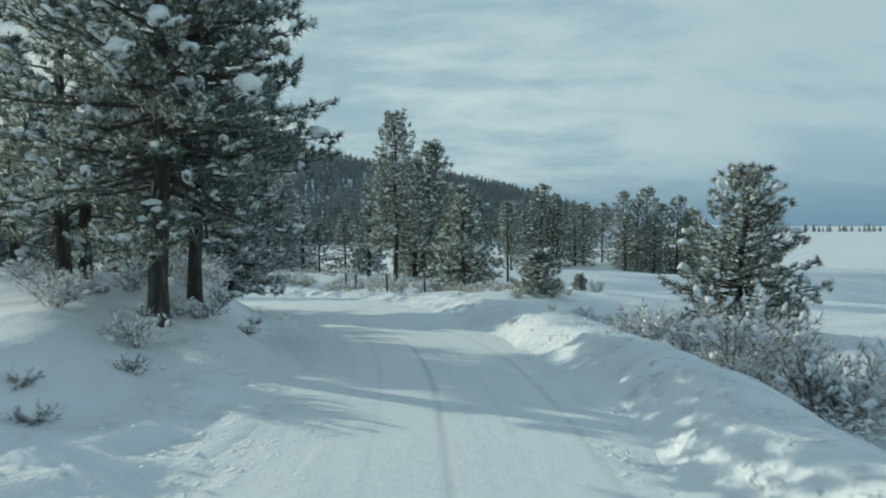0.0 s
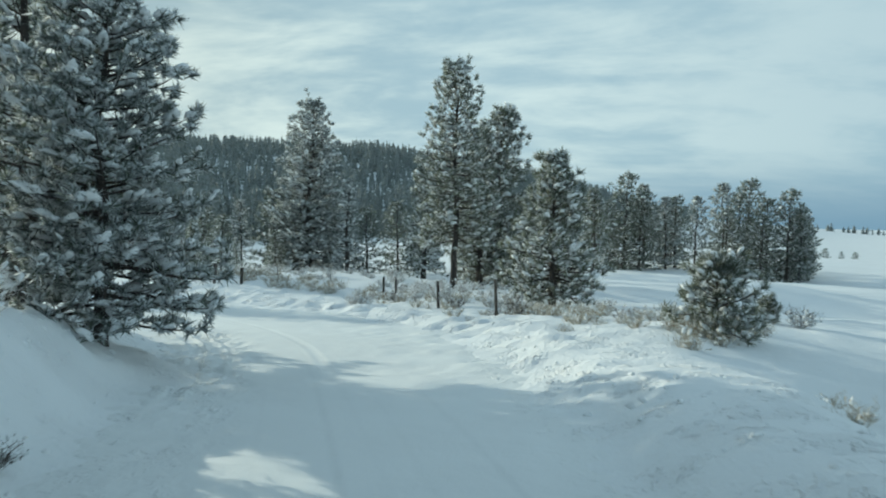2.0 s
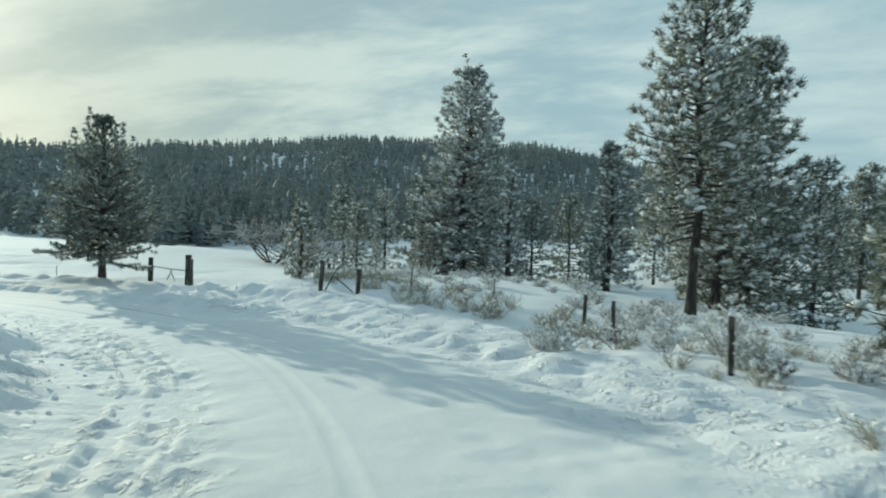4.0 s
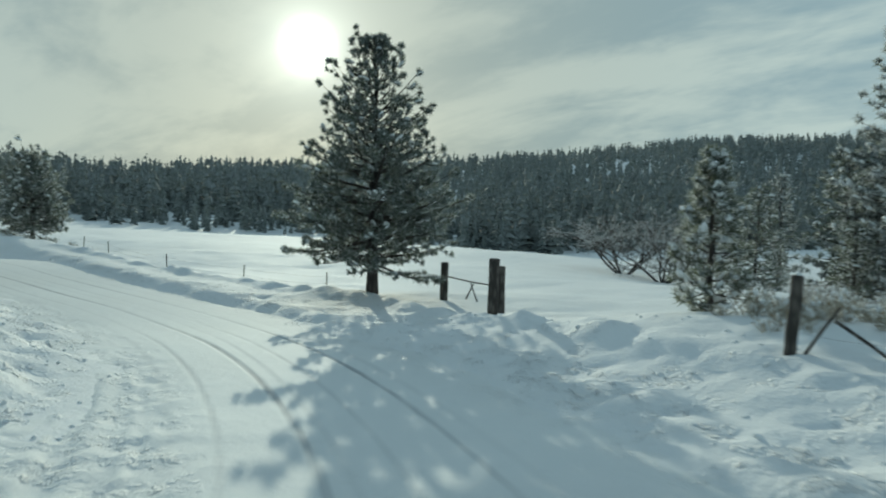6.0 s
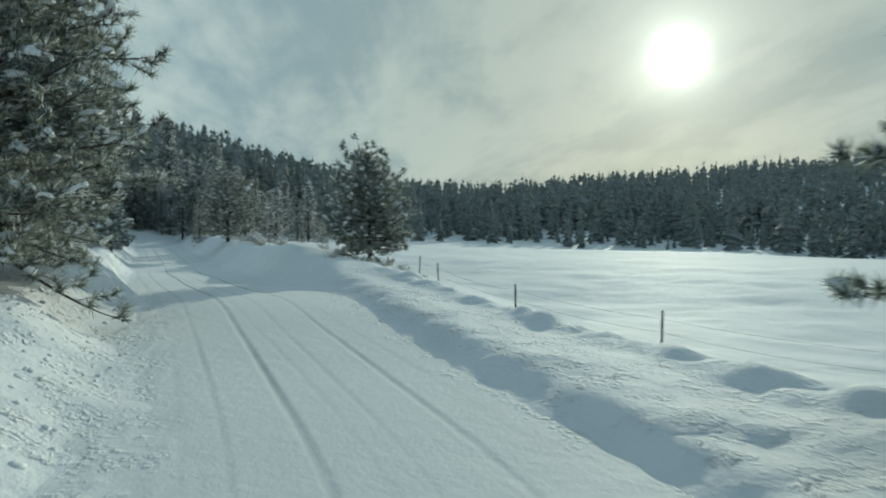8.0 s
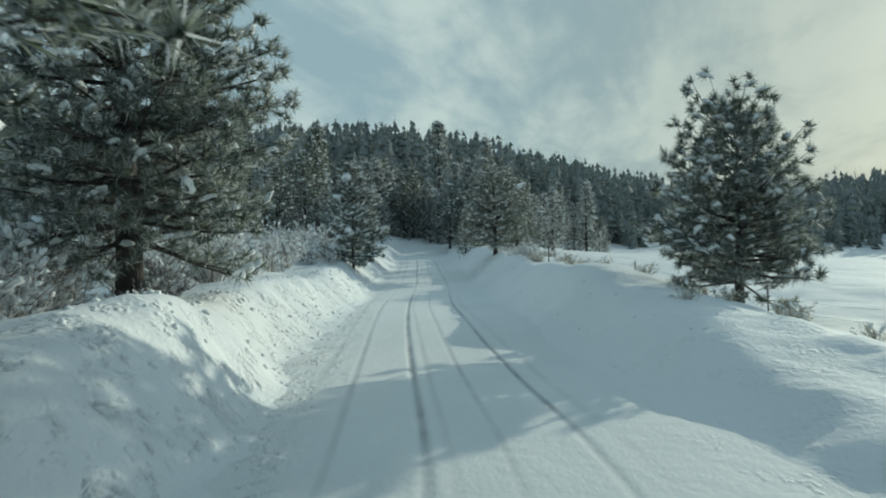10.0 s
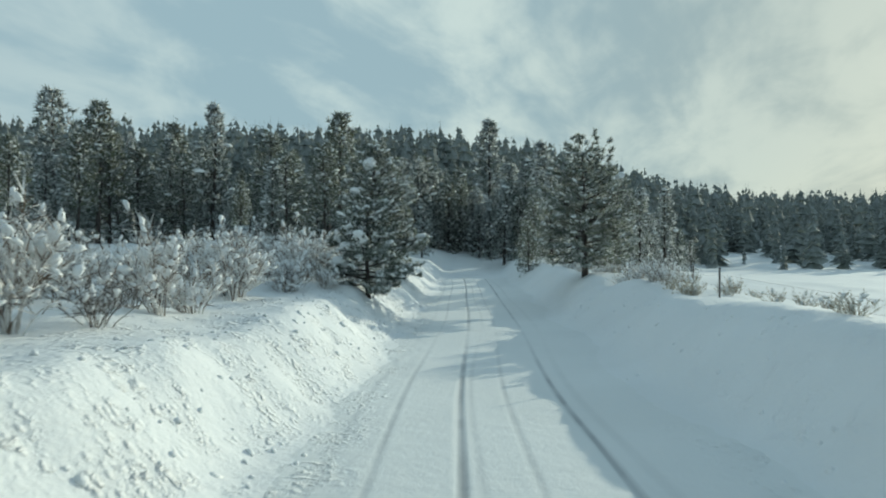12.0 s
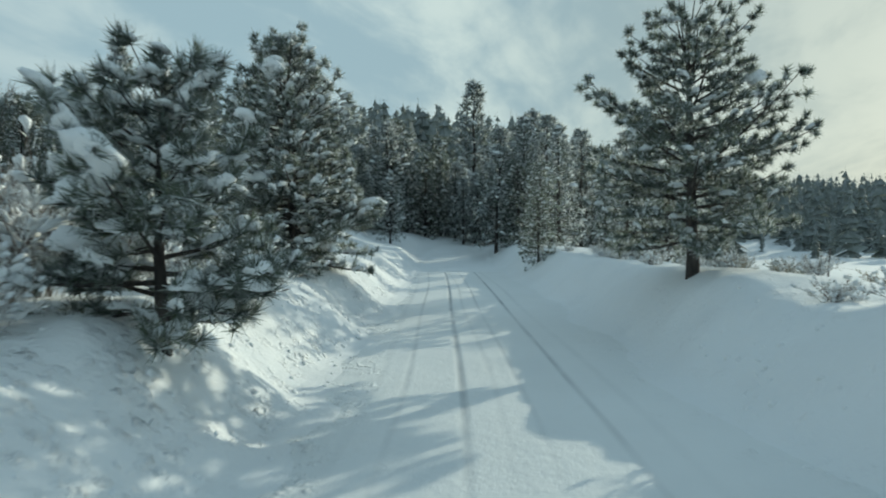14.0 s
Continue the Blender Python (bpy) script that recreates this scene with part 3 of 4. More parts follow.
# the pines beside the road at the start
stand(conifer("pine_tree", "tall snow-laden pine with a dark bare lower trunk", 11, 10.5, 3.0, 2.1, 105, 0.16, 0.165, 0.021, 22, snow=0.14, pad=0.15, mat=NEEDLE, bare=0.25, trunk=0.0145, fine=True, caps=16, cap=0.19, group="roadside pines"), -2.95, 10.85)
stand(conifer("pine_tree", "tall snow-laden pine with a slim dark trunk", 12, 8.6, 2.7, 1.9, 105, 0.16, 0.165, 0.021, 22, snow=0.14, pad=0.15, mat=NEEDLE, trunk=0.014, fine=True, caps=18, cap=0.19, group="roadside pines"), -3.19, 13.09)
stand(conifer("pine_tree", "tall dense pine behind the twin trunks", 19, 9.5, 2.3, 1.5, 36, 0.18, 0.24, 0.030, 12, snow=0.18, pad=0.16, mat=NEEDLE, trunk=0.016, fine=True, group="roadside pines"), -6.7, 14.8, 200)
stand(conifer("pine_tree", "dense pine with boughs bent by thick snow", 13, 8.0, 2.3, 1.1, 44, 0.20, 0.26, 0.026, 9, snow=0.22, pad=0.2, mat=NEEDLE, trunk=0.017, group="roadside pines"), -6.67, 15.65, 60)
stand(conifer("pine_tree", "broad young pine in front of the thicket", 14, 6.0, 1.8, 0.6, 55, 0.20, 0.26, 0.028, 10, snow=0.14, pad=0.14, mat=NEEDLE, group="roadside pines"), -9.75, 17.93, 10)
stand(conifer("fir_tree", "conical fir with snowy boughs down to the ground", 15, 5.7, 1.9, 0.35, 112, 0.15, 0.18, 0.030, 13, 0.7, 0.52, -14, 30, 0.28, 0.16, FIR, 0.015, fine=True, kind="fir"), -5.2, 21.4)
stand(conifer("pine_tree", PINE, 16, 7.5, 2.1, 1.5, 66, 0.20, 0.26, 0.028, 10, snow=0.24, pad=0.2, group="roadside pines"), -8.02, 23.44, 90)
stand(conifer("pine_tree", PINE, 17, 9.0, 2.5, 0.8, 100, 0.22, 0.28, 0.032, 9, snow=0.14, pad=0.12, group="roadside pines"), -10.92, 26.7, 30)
stand(conifer("pine_tree", "bushy pine on the slope, dusted with snow", 18, 5.2, 2.6, 0.3, 98, 0.16, 0.19, 0.024, 15, snow=0.20, pad=0.20, mat=NEEDLE_SUNLIT, caps=9, cap=0.17), 10.5, 21.31)
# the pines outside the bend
stand(conifer("pine_tree", "slender tall pine with a bare dark trunk", 21, 10.9, 2.2, 2.2, 125, 0.22, 0.26, 0.036, 9, shape=0.55, snow=0.20, pad=0.10, mat=NEEDLE_SUNLIT, trunk=0.014), -2.2, 45.4)
stand(conifer("pine_tree", "broad-crowned pine, dusted with snow", 22, 10.4, 3.1, 0.6, 130, 0.28, 0.32, 0.05, 8, shape=0.6, snow=0.20, pad=0.10, mat=NEEDLE_SUNLIT), -0.1, 53.0)
stand(conifer("pine_tree", "bushy pine with boughs near the ground", 23, 5.2, 2.0, 0.3, 100, 0.22, 0.26, 0.036, 9, snow=0.20, pad=0.10, mat=NEEDLE_SUNLIT), 2.15, 36.47)
stand(conifer("pine_tree", "straight pine beside the bend", 24, 8.6, 2.2, 0.6, 110, 0.24, 0.28, 0.04, 8, shape=0.6, snow=0.20, pad=0.10, mat=NEEDLE_SUNLIT), -1.3, 51.0)
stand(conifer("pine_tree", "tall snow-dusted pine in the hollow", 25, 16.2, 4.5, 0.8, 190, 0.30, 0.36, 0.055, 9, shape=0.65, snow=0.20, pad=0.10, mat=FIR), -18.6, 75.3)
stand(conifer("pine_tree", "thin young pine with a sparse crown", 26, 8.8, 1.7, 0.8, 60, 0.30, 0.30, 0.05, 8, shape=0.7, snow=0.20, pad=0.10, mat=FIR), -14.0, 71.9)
stand(conifer("pine_tree", "straight pine with a ragged crown", 27, 9.4, 2.3, 0.8, 100, 0.28, 0.30, 0.05, 8, shape=0.7, snow=0.20, pad=0.10, mat=NEEDLE_SUNLIT), -7.0, 69.5)
stand(conifer("pine_tree", "small bushy pine at the road's edge", 28, 2.7, 0.8, 0.15, 40, 0.13, 0.20, 0.022, 11, snow=0.14, pad=0.05, mat=NEEDLE_SUNLIT), -15.4, 45.6)
stand(conifer("pine_tree", "low bushy pine behind the snow berm", 29, 1.45, 1.15, 0.1, 45, 0.14, 0.20, 0.022, 11, snow=0.12, pad=0.05, mat=NEEDLE_SUNLIT), 4.8, 25.5)
stand(conifer("pine_tree", "tiny pine seedling standing in the open snow", 38, 0.6, 0.32, 0.1, 22, 0.12, 0.14, 0.02, 10, snow=0.10, pad=0.05, mat=NEEDLE_SUNLIT), 6.9, 29.1)
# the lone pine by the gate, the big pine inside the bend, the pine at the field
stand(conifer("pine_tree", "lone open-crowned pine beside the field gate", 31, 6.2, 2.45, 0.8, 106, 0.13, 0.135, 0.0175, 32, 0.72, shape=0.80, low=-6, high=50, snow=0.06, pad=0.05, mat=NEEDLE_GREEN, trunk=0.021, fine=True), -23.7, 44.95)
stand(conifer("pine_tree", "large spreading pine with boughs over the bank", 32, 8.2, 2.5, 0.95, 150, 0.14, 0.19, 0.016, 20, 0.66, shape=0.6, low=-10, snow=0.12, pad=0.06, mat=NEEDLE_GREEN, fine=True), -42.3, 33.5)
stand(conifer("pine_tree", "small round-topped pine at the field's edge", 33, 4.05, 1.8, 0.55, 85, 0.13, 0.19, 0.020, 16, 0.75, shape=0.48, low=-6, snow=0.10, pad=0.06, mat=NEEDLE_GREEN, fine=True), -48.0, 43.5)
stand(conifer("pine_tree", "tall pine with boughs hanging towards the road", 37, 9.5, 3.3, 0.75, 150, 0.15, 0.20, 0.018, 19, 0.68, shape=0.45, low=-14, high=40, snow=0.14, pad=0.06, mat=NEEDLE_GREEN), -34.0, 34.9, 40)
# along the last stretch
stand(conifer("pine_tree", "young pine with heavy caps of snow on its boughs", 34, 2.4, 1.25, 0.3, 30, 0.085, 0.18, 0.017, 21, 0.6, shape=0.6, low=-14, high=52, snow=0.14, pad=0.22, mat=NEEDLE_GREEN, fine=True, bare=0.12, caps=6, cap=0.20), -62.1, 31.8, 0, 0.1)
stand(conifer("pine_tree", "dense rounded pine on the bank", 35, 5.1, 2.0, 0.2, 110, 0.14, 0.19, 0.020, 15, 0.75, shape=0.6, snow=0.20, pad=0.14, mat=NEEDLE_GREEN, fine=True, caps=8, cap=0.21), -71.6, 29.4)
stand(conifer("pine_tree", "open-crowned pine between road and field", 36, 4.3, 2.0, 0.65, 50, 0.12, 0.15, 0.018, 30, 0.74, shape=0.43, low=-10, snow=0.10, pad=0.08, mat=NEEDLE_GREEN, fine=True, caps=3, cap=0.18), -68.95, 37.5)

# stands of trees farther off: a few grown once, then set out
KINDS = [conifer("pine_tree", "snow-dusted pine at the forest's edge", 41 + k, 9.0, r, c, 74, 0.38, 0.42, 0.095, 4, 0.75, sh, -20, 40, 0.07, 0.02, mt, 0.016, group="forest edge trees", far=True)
         for k, (r, c, sh, mt) in enumerate(((2.3, 1.0, 0.7, FIR), (2.0, 0.4, 0.8, FIR), (2.2, 2.8, 0.5, NEEDLE), (1.6, 3.4, 0.55, NEEDLE_SUNLIT), (3.1, 0.2, 0.58, NEEDLE)))]
KNOLL = [(12.96, 96.12, 11, 4), (10.0, 97.52, 9, 0), (15.82, 99.6, 10, 0), (30.29, 107.74, 12, 4), (26.01, 102.76, 11, 0), (32.89, 100.96, 11, 4),
    (35.73, 104.93, 9, 4), (23.48, 106.61, 9, 0), (28.58, 96.95, 8, 4), (39.47, 112.83, 8, 1), (19.26, 98.7, 8.5, 4), (20.97, 109.49, 9, 0),
    (72.04, 186.84, 4.5, 4), (75.02, 184.95, 4, 0), (78.88, 186.99, 4.2, 4), (14.46, 94.69, 9, 4), (11.44, 98.53, 8, 4), (31.82, 104.84, 10, 4),
    (34.82, 101.98, 9, 0), (27.94, 103.78, 10, 4), (25.12, 98.83, 8, 4), (37.6, 108.88, 8.5, 4), (17.83, 96.72, 8.5, 0)]
HOLLOW = [(3.5, 61, 8, 4), (6.5, 66, 7.5, 3), (-22, 76, 8, 4), (-27, 80, 7, 0), (-8, 77, 8, 0), (-32, 82, 7, 2), (8, 82, 8, 1),
    (-2, 84, 8, 4), (-13.2, 76, 6.5, 4), (-16.5, 79, 7, 0), (-11, 80, 7, 4), (-24, 84, 7, 4), (-4.5, 80, 7, 0),
    (-20.4, 71.5, 4.2, 4), (-22.3, 64.5, 4.6, 4), (-23.6, 70.5, 3.6, 1)]
FOREST_MOUTH = [(-81.3, 21.4, 5.6, 4), (-96.3, 8.8, 11, 1), (-125.7, 27.5, 14.5, 1), (-119, 19, 9, 0), (-112, 21, 8, 1), (-86, 24.5, 5, 0),
    (-90, 34.5, 4, 4), (-84.6, 34.6, 2.9, 4), (-97, 35.5, 7, 1), (-104, 37, 8, 0), (-112, 34, 9, 1), (-83, 38.5, 3.5, 4), (-77.5, 38.4, 4.6, 4), (-80.5, 37.6, 4.2, 0), (-135, 33, 13, 1),
    (-88, 41, 5, 0), (-94.2, -3.7, 12.5, 0), (-91, 2.5, 10.5, 3), (-90, -8, 11.5, 2), (-100, 3, 10, 3), (-105, 10, 9.5, 2)]
GROVES = KNOLL + HOLLOW + FOREST_MOUTH
first = {}
for x, y, h, k in GROVES:
    t = KINDS[k]
    turn = (x * 37 + y * 71) % 360
    if k not in first:
        first[k] = stand(t, x, y, turn, 0.1, h / 9.0)
    else:
        copy_thing(t, pose(x, y, on(x, y) - 0.1, 0, 0, turn) @ Matrix.Scale((h / 9.0) / t.scale[0], 4))
rng = np.random.default_rng(5)
for _ in range(125):                          # the open stand left of the last stretch
    x, y = rng.uniform(-135, -66), rng.uniform(-30, 23)
    s_, d_, _z = road_at([x], [y])
    if abs(d_[0]) < 6 or (x > -80 and y > 10):
        continue
    t = KINDS[int(rng.choice([0, 1, 2, 2, 3, 3, 3]))]
    h = 3.4 + 6.0 * rng.uniform() ** 1.5
    copy_thing(t, pose(x, y, on(x, y) - 0.1, 0, 0, rng.uniform(0, 360)) @ Matrix.Scale((h / 9.0) / t.scale[0], 4))

for _ in range(60):                           # the wood closes behind the last rise
    x, y = rng.uniform(-118, -98), rng.uniform(20, 36)
    s_, d_, _z = road_at([x], [y])
    if abs(d_[0]) > 7 or (x > -105 and abs(d_[0]) < 2.0):
        continue
    t = KINDS[int(rng.choice([0, 0, 1, 4]))]
    h = rng.uniform(4.0, 8.5)
    copy_thing(t, pose(x, y, on(x, y) - 0.1, 0, 0, rng.uniform(0, 360)) @ Matrix.Scale((h / 9.0) / t.scale[0], 4))

for _ in range(95):                           # young trees where the road enters the forest
    x, y = rng.uniform(-140, -92), rng.uniform(2, 48)
    s_, d_, _z = road_at([x], [y])
    if abs(d_[0]) < (3.0 if x < -100 else 7) or (x > -106 and d_[0] > 0):
        continue
    t = KINDS[int(rng.choice([0, 1, 1, 4]))]
    h = 2.2 + 6.5 * rng.uniform() ** 1.7
    copy_thing(t, pose(x, y, on(x, y) - 0.1, 0, 0, rng.uniform(0, 360)) @ Matrix.Scale((h / 9.0) / t.scale[0], 4))


def far_tree(rng, tiers, sides, boughs):
    """A coarse conifer 1 m high: ragged skirts of boughs, loose sprays and a stem."""
    vs, fs, base = [], [], 0
    for k in range(tiers):
        u = (k + rng.uniform(-0.2, 0.2)) / tiers
        r = (0.175 * (1 - u) ** 0.62 + 0.012) * rng.uniform(0.62, 1.12)
        z = 0.06 + 0.90 * u
        a = (np.arange(sides) + rng.uniform(0, 1)) * 6.2832 / sides + rng.normal(0, 0.18, sides)
        rr = r * rng.uniform(0.45, 1.2, sides)
        rim = np.stack([np.cos(a) * rr, np.sin(a) * rr, z - rr * rng.uniform(-0.05, 0.45, sides)], 1)
        top = np.array([[rng.normal(0, 0.014), rng.normal(0, 0.014), z + (1.05 if k + 1 < tiers else 0.5) * 0.84 / tiers]])
        vs.append(np.concatenate([top, rim]))
        i = np.arange(sides)
        fs.append(np.stack([np.zeros(sides, int), 1 + i, 1 + (i + 1) % sides], 1) + base)
        base += sides + 1
    u, a = rng.uniform(0, 0.95, boughs), rng.uniform(0, 6.283, boughs)
    r = (0.20 * (1 - u) ** 0.62 + 0.02) * rng.uniform(0.7, 1.15, boughs)
    out = np.stack([np.cos(a), np.sin(a), np.zeros(boughs)], 1)
    side = np.stack([-np.sin(a), np.cos(a), rng.normal(0, 0.25, boughs)], 1)
    z = 0.10 + 0.87 * u
    root, tip = out * (r * 0.3)[:, None], out * r[:, None]
    root[:, 2], tip[:, 2] = z + r * 0.2, z - r * rng.uniform(-0.25, 0.4, boughs)
    w = (r * 0.22 * rng.uniform(0.6, 1.2, boughs) + 0.004)[:, None]
    vs.append(np.stack([tip, root - side * w, root + side * w], 1).reshape(-1, 3))
    fs.append(np.arange(boughs * 3).reshape(-1, 3) + base)
    base += boughs * 3
    vs.append(np.array([(-0.012, 0, -0.03), (0.012, 0.01, -0.03), (0, 0, 1.0)]))
    fs.append(np.array([[base, base + 1, base + 2]]))
    return np.concatenate(vs), np.concatenate(fs)


def far_woods(name, label, seed, n, lo, hi, tiers, sides, boughs, low, high, depth):
    """The forest: trees in a band of the given depth behind its edge."""
    rng = np.random.default_rng(seed)
    kinds = [far_tree(rng, tiers, sides, boughs) for _ in range(10)]
    b = np.where(rng.uniform(size=n) < 0.28, rng.uniform(-16, 42, n), rng.uniform(-16, 165, n))
    e = np.interp(b, *EDGE)
    top = np.interp(b, [-180, 30, 60, 72, 90, 180], [620, 620, 400, 370, 270, 270])
    r = e + lo + (np.minimum(hi, top - e) - lo) * rng.uniform(0, 1, n) ** depth
    x, y = HUB[0] - np.sin(np.radians(b)) * r, HUB[1] + np.cos(np.radians(b)) * r
    s, d, _ = road_at(x, y)
    thin = np.interp(wave(x, y, 30, 31), [-0.75, -0.35], [0.4, 1.0])
    open_stand = (b > 94) & (b < 128) & (r < e + 24)
    clearing = (b > 27) & (b < 37) & (r > 330) & (r < 450)
    keep = ((np.abs(d) > np.interp(s, [70, 92, 104], [7, 4.2, 2.6])) | (s > 108)) & (rng.uniform(size=n) < thin * np.where(clearing, 0.45, np.where(open_stand, 0.25, 1.0)))
    x, y = x[keep], y[keep]
    z = ground_z(x, y, False)
    vs, fs, base = [], [], 0
    for i in range(len(x)):
        v, f = kinds[rng.integers(10)]
        h = low + (high - low) * rng.uniform() ** 2.0
        a = rng.uniform(0, 6.28)
        c, sn = math.cos(a), math.sin(a)
        w = v * np.array([h * rng.uniform(0.85, 1.35)] * 2 + [h])
        vs.append(np.stack([w[:, 0] * c - w[:, 1] * sn + x[i], w[:, 0] * sn + w[:, 1] * c + y[i], w[:, 2] + z[i] - 0.1], 1))
        fs.append(f + base)
        base += len(v)
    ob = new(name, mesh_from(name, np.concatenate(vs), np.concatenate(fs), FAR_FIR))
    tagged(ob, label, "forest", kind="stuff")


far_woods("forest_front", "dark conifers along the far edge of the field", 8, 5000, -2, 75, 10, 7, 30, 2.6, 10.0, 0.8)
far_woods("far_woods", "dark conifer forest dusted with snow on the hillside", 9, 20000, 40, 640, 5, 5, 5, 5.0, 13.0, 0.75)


def hedgerow():
    """A thin line of trees far out on the plain."""
    rng = np.random.default_rng(12)
    vs, fs, base = [], [], 0
    kinds = [far_tree(rng, 5, 7, 10) for _ in range(4)]
    for i in range(70):
        x, y = 250 + i * 2.6 + rng.normal(0, 3), 640 - i * 1.2 + rng.normal(0, 3)
        v, f = kinds[i % 4]
        h = rng.uniform(4, 8)
        vs.append(v * np.array([h * 2.0, h * 2.0, h]) + np.array([x, y, on(x, y) - 0.1]))
        fs.append(f + base)
        base += len(v)
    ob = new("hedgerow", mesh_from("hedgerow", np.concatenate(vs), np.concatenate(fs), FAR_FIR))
    tagged(ob, "dark line of trees far out on the snowy plain", "tree line", kind="stuff")


hedgerow()

# ---- shrubs, fences and small things ----
def shrub(name, label, seed, height, spread, stems, mat, tuft=0.0, group="", twigs=7, category="shrub", thick=0.009):
    """A many-stemmed shrub: arching stems, forked twigs, rime and snow on the tips."""
    rng = np.random.default_rng(seed)
    root = new(name)
    paths, tips, ways, at, aw = [], [], [], [], []
    for _ in range(stems):
        a = rng.uniform(0, 6.28)
        out = np.array([math.cos(a), math.sin(a), 0]) * spread * rng.uniform(0.15, 1.0) ** 0.7
        h = height * rng.uniform(0.55, 1.05) * (1 - 0.35 * (np.linalg.norm(out) / spread) ** 2)
        p0 = out * 0.12 + np.array([rng.normal(0, 0.03), rng.normal(0, 0.03), -0.08])
        t = np.linspace(0, 1, 5)[:, None]
        pts = p0 + out * t ** 1.4 + np.array([0, 0, h]) * t ** 0.85 + rng.normal(0, 0.02, (5, 3)) * t
        paths.append((pts, np.linspace(thick, thick * 0.35, 5)))
        for j in range(twigs):
            f = rng.uniform(0.3, 1.0)
            p = np.array([np.interp(f, t[:, 0], pts[:, c]) for c in range(3)])
            d = unit(pts[-1] - pts[0] + rng.normal(0, 0.55, 3) * np.linalg.norm(pts[-1] - pts[0]))
            d = unit(d + np.array([0, 0, 0.35]))
            ln = height * rng.uniform(0.12, 0.34)
            tips += [p + d * ln * 0.1, p + d * ln * 0.7]
            ways += [d, d]
            if rng.uniform() < tuft:
                at.append(p + d * ln * rng.uniform(0.6, 1.05))
                aw.append(d)
    stalks = part("stem_mass", mesh_from("stem_mass", *tubes(paths, 3), mat), root)
    part("twig_mass", mesh_from("twig_mass", *blades(rng, np.array(tips), np.array(ways), height * 0.17, thick * 1.9, 2, 0.45), mat), stalks)
    if at:
        part("snow_load", mesh_from("snow_load", *clumps(rng, np.array(at), np.array(aw), 0.047 * (0.5 + height * 0.5), 1.7, 0.75), LOAD, True), root, "snow caught on the twig tips")
    return tagged(root, label, category, group)


def scatter(kinds, spots):
    used = {}
    for i, (x, y, k, sc) in enumerate(spots):
        t = kinds[k]
        turn = (i * 137.5) % 360
        if k not in used:
            used[k] = stand(t, x, y, turn, 0.04, sc)
        else:
            copy_thing(t, pose(x, y, on(x, y) - 0.04, 0, 0, turn) @ Matrix.Scale(sc / t.scale[0], 4))


SAGE = [shrub("shrub", "rime-coated bitterbrush shrub poking out of the snow", 60 + k, h, w, n, FROST_TWIG, tf, "roadside shrubs", 9, thick=0.011)
        for k, (h, w, n, tf) in enumerate(((1.15, 0.80, 26, 0.38), (0.85, 0.70, 24, 0.38), (1.35, 0.70, 24, 0.34), (0.55, 0.55, 22, 0.38)))]
DARK = [shrub("bare_shrub", "bare brown shrub with a little rime", 70 + k, h, w, n, BARE_TWIG, 0.15, "bare shrubs", 8) for k, (h, w, n) in enumerate(((0.9, 0.7, 22), (0.5, 0.45, 18)))]
GRASS = [shrub("grass_tuft", "tuft of dry frosted grass above the snow", 75 + k, 0.42, 0.28, 30, STRAW, 0.1, "dry grass tufts", 3, "grass", 0.005) for k in range(2)]

rng = np.random.default_rng(77)


def along(s, d):
    """A place s metres along the walk and d metres to the road's right."""
    k = int(np.clip((s + S0) / 0.25, 0, len(ROAD) - 1))
    return float(ROAD[k, 0] + SIDE[k, 0] * d), float(ROAD[k, 1] + SIDE[k, 1] * d)


spots = []
for _ in range(112):                         # left bank of the last stretch
    x, y = along(rng.uniform(56, 100), -(3.9 + 4.6 * rng.uniform() ** 1.5))
    spots.append((x, y, int(rng.choice([0, 0, 1, 2, 3])), rng.uniform(0.8, 1.2)))
for _ in range(24):                          # outside the bend
    s = rng.uniform(24, 52)
    x, y = along(s, (7.2 + 5.5 * rng.uniform() ** 2) if s < 40 else rng.uniform(8, 13))
    if x > -14.5 or (y > 52 and x > -24):
        spots.append((x, y, int(rng.choice([0, 1, 3, 3, 3])), rng.uniform(0.5, 0.9)))
for _ in range(34):                          # right of the first stretch, below the berm
    x, y = along(rng.uniform(6, 18), rng.uniform(3.9, 7.5))
    spots.append((x, y, int(rng.choice([0, 1, 3, 3])), rng.uniform(0.35, 0.62)))
for _ in range(18):                          # under the pines on the left
    x, y = along(rng.uniform(6, 26), -rng.uniform(4.0, 8.5))
    spots.append((x, y, int(rng.choice([1, 3, 3])), rng.uniform(0.6, 1.0)))
for _ in range(20):                          # along the field fence
    x, y = along(rng.uniform(90, 112), rng.uniform(4.6, 6.5))
    spots.append((x, y, int(rng.choice([1, 3, 3])), rng.uniform(0.45, 0.7)))
spots += [(5.77, 9.67, 0, 1.1), (6.54, 10.37, 2, 0.9), (6.78, 8.42, 0, 1.0), (7.75, 8.84, 1, 1.2), (5.32, 12.3, 1, 0.9), (6.19, 12.91, 0, 0.8), (7.49, 11.47, 2, 0.9), (8.69, 10.52, 0, 1.0)]
spots += [(-4.3, 17.6, 1, 0.7), (-4.9, 18.4, 0, 0.65), (-4.0, 16.3, 3, 0.9), (-3.5, 15.2, 3, 0.8), (-5.4, 19.2, 1, 0.8), (-3.3, 12.0, 3, 0.7), (-3.6, 14.2, 1, 0.6), (-4.4, 15.6, 0, 0.7)]
spots += [(-61.2, 39.2, 0, 0.55), (-61.9, 39.0, 2, 0.5), (-62.9, 38.7, 1, 0.55), (-64.0, 38.7, 3, 0.8), (-65.5, 38.5, 3, 0.7)]
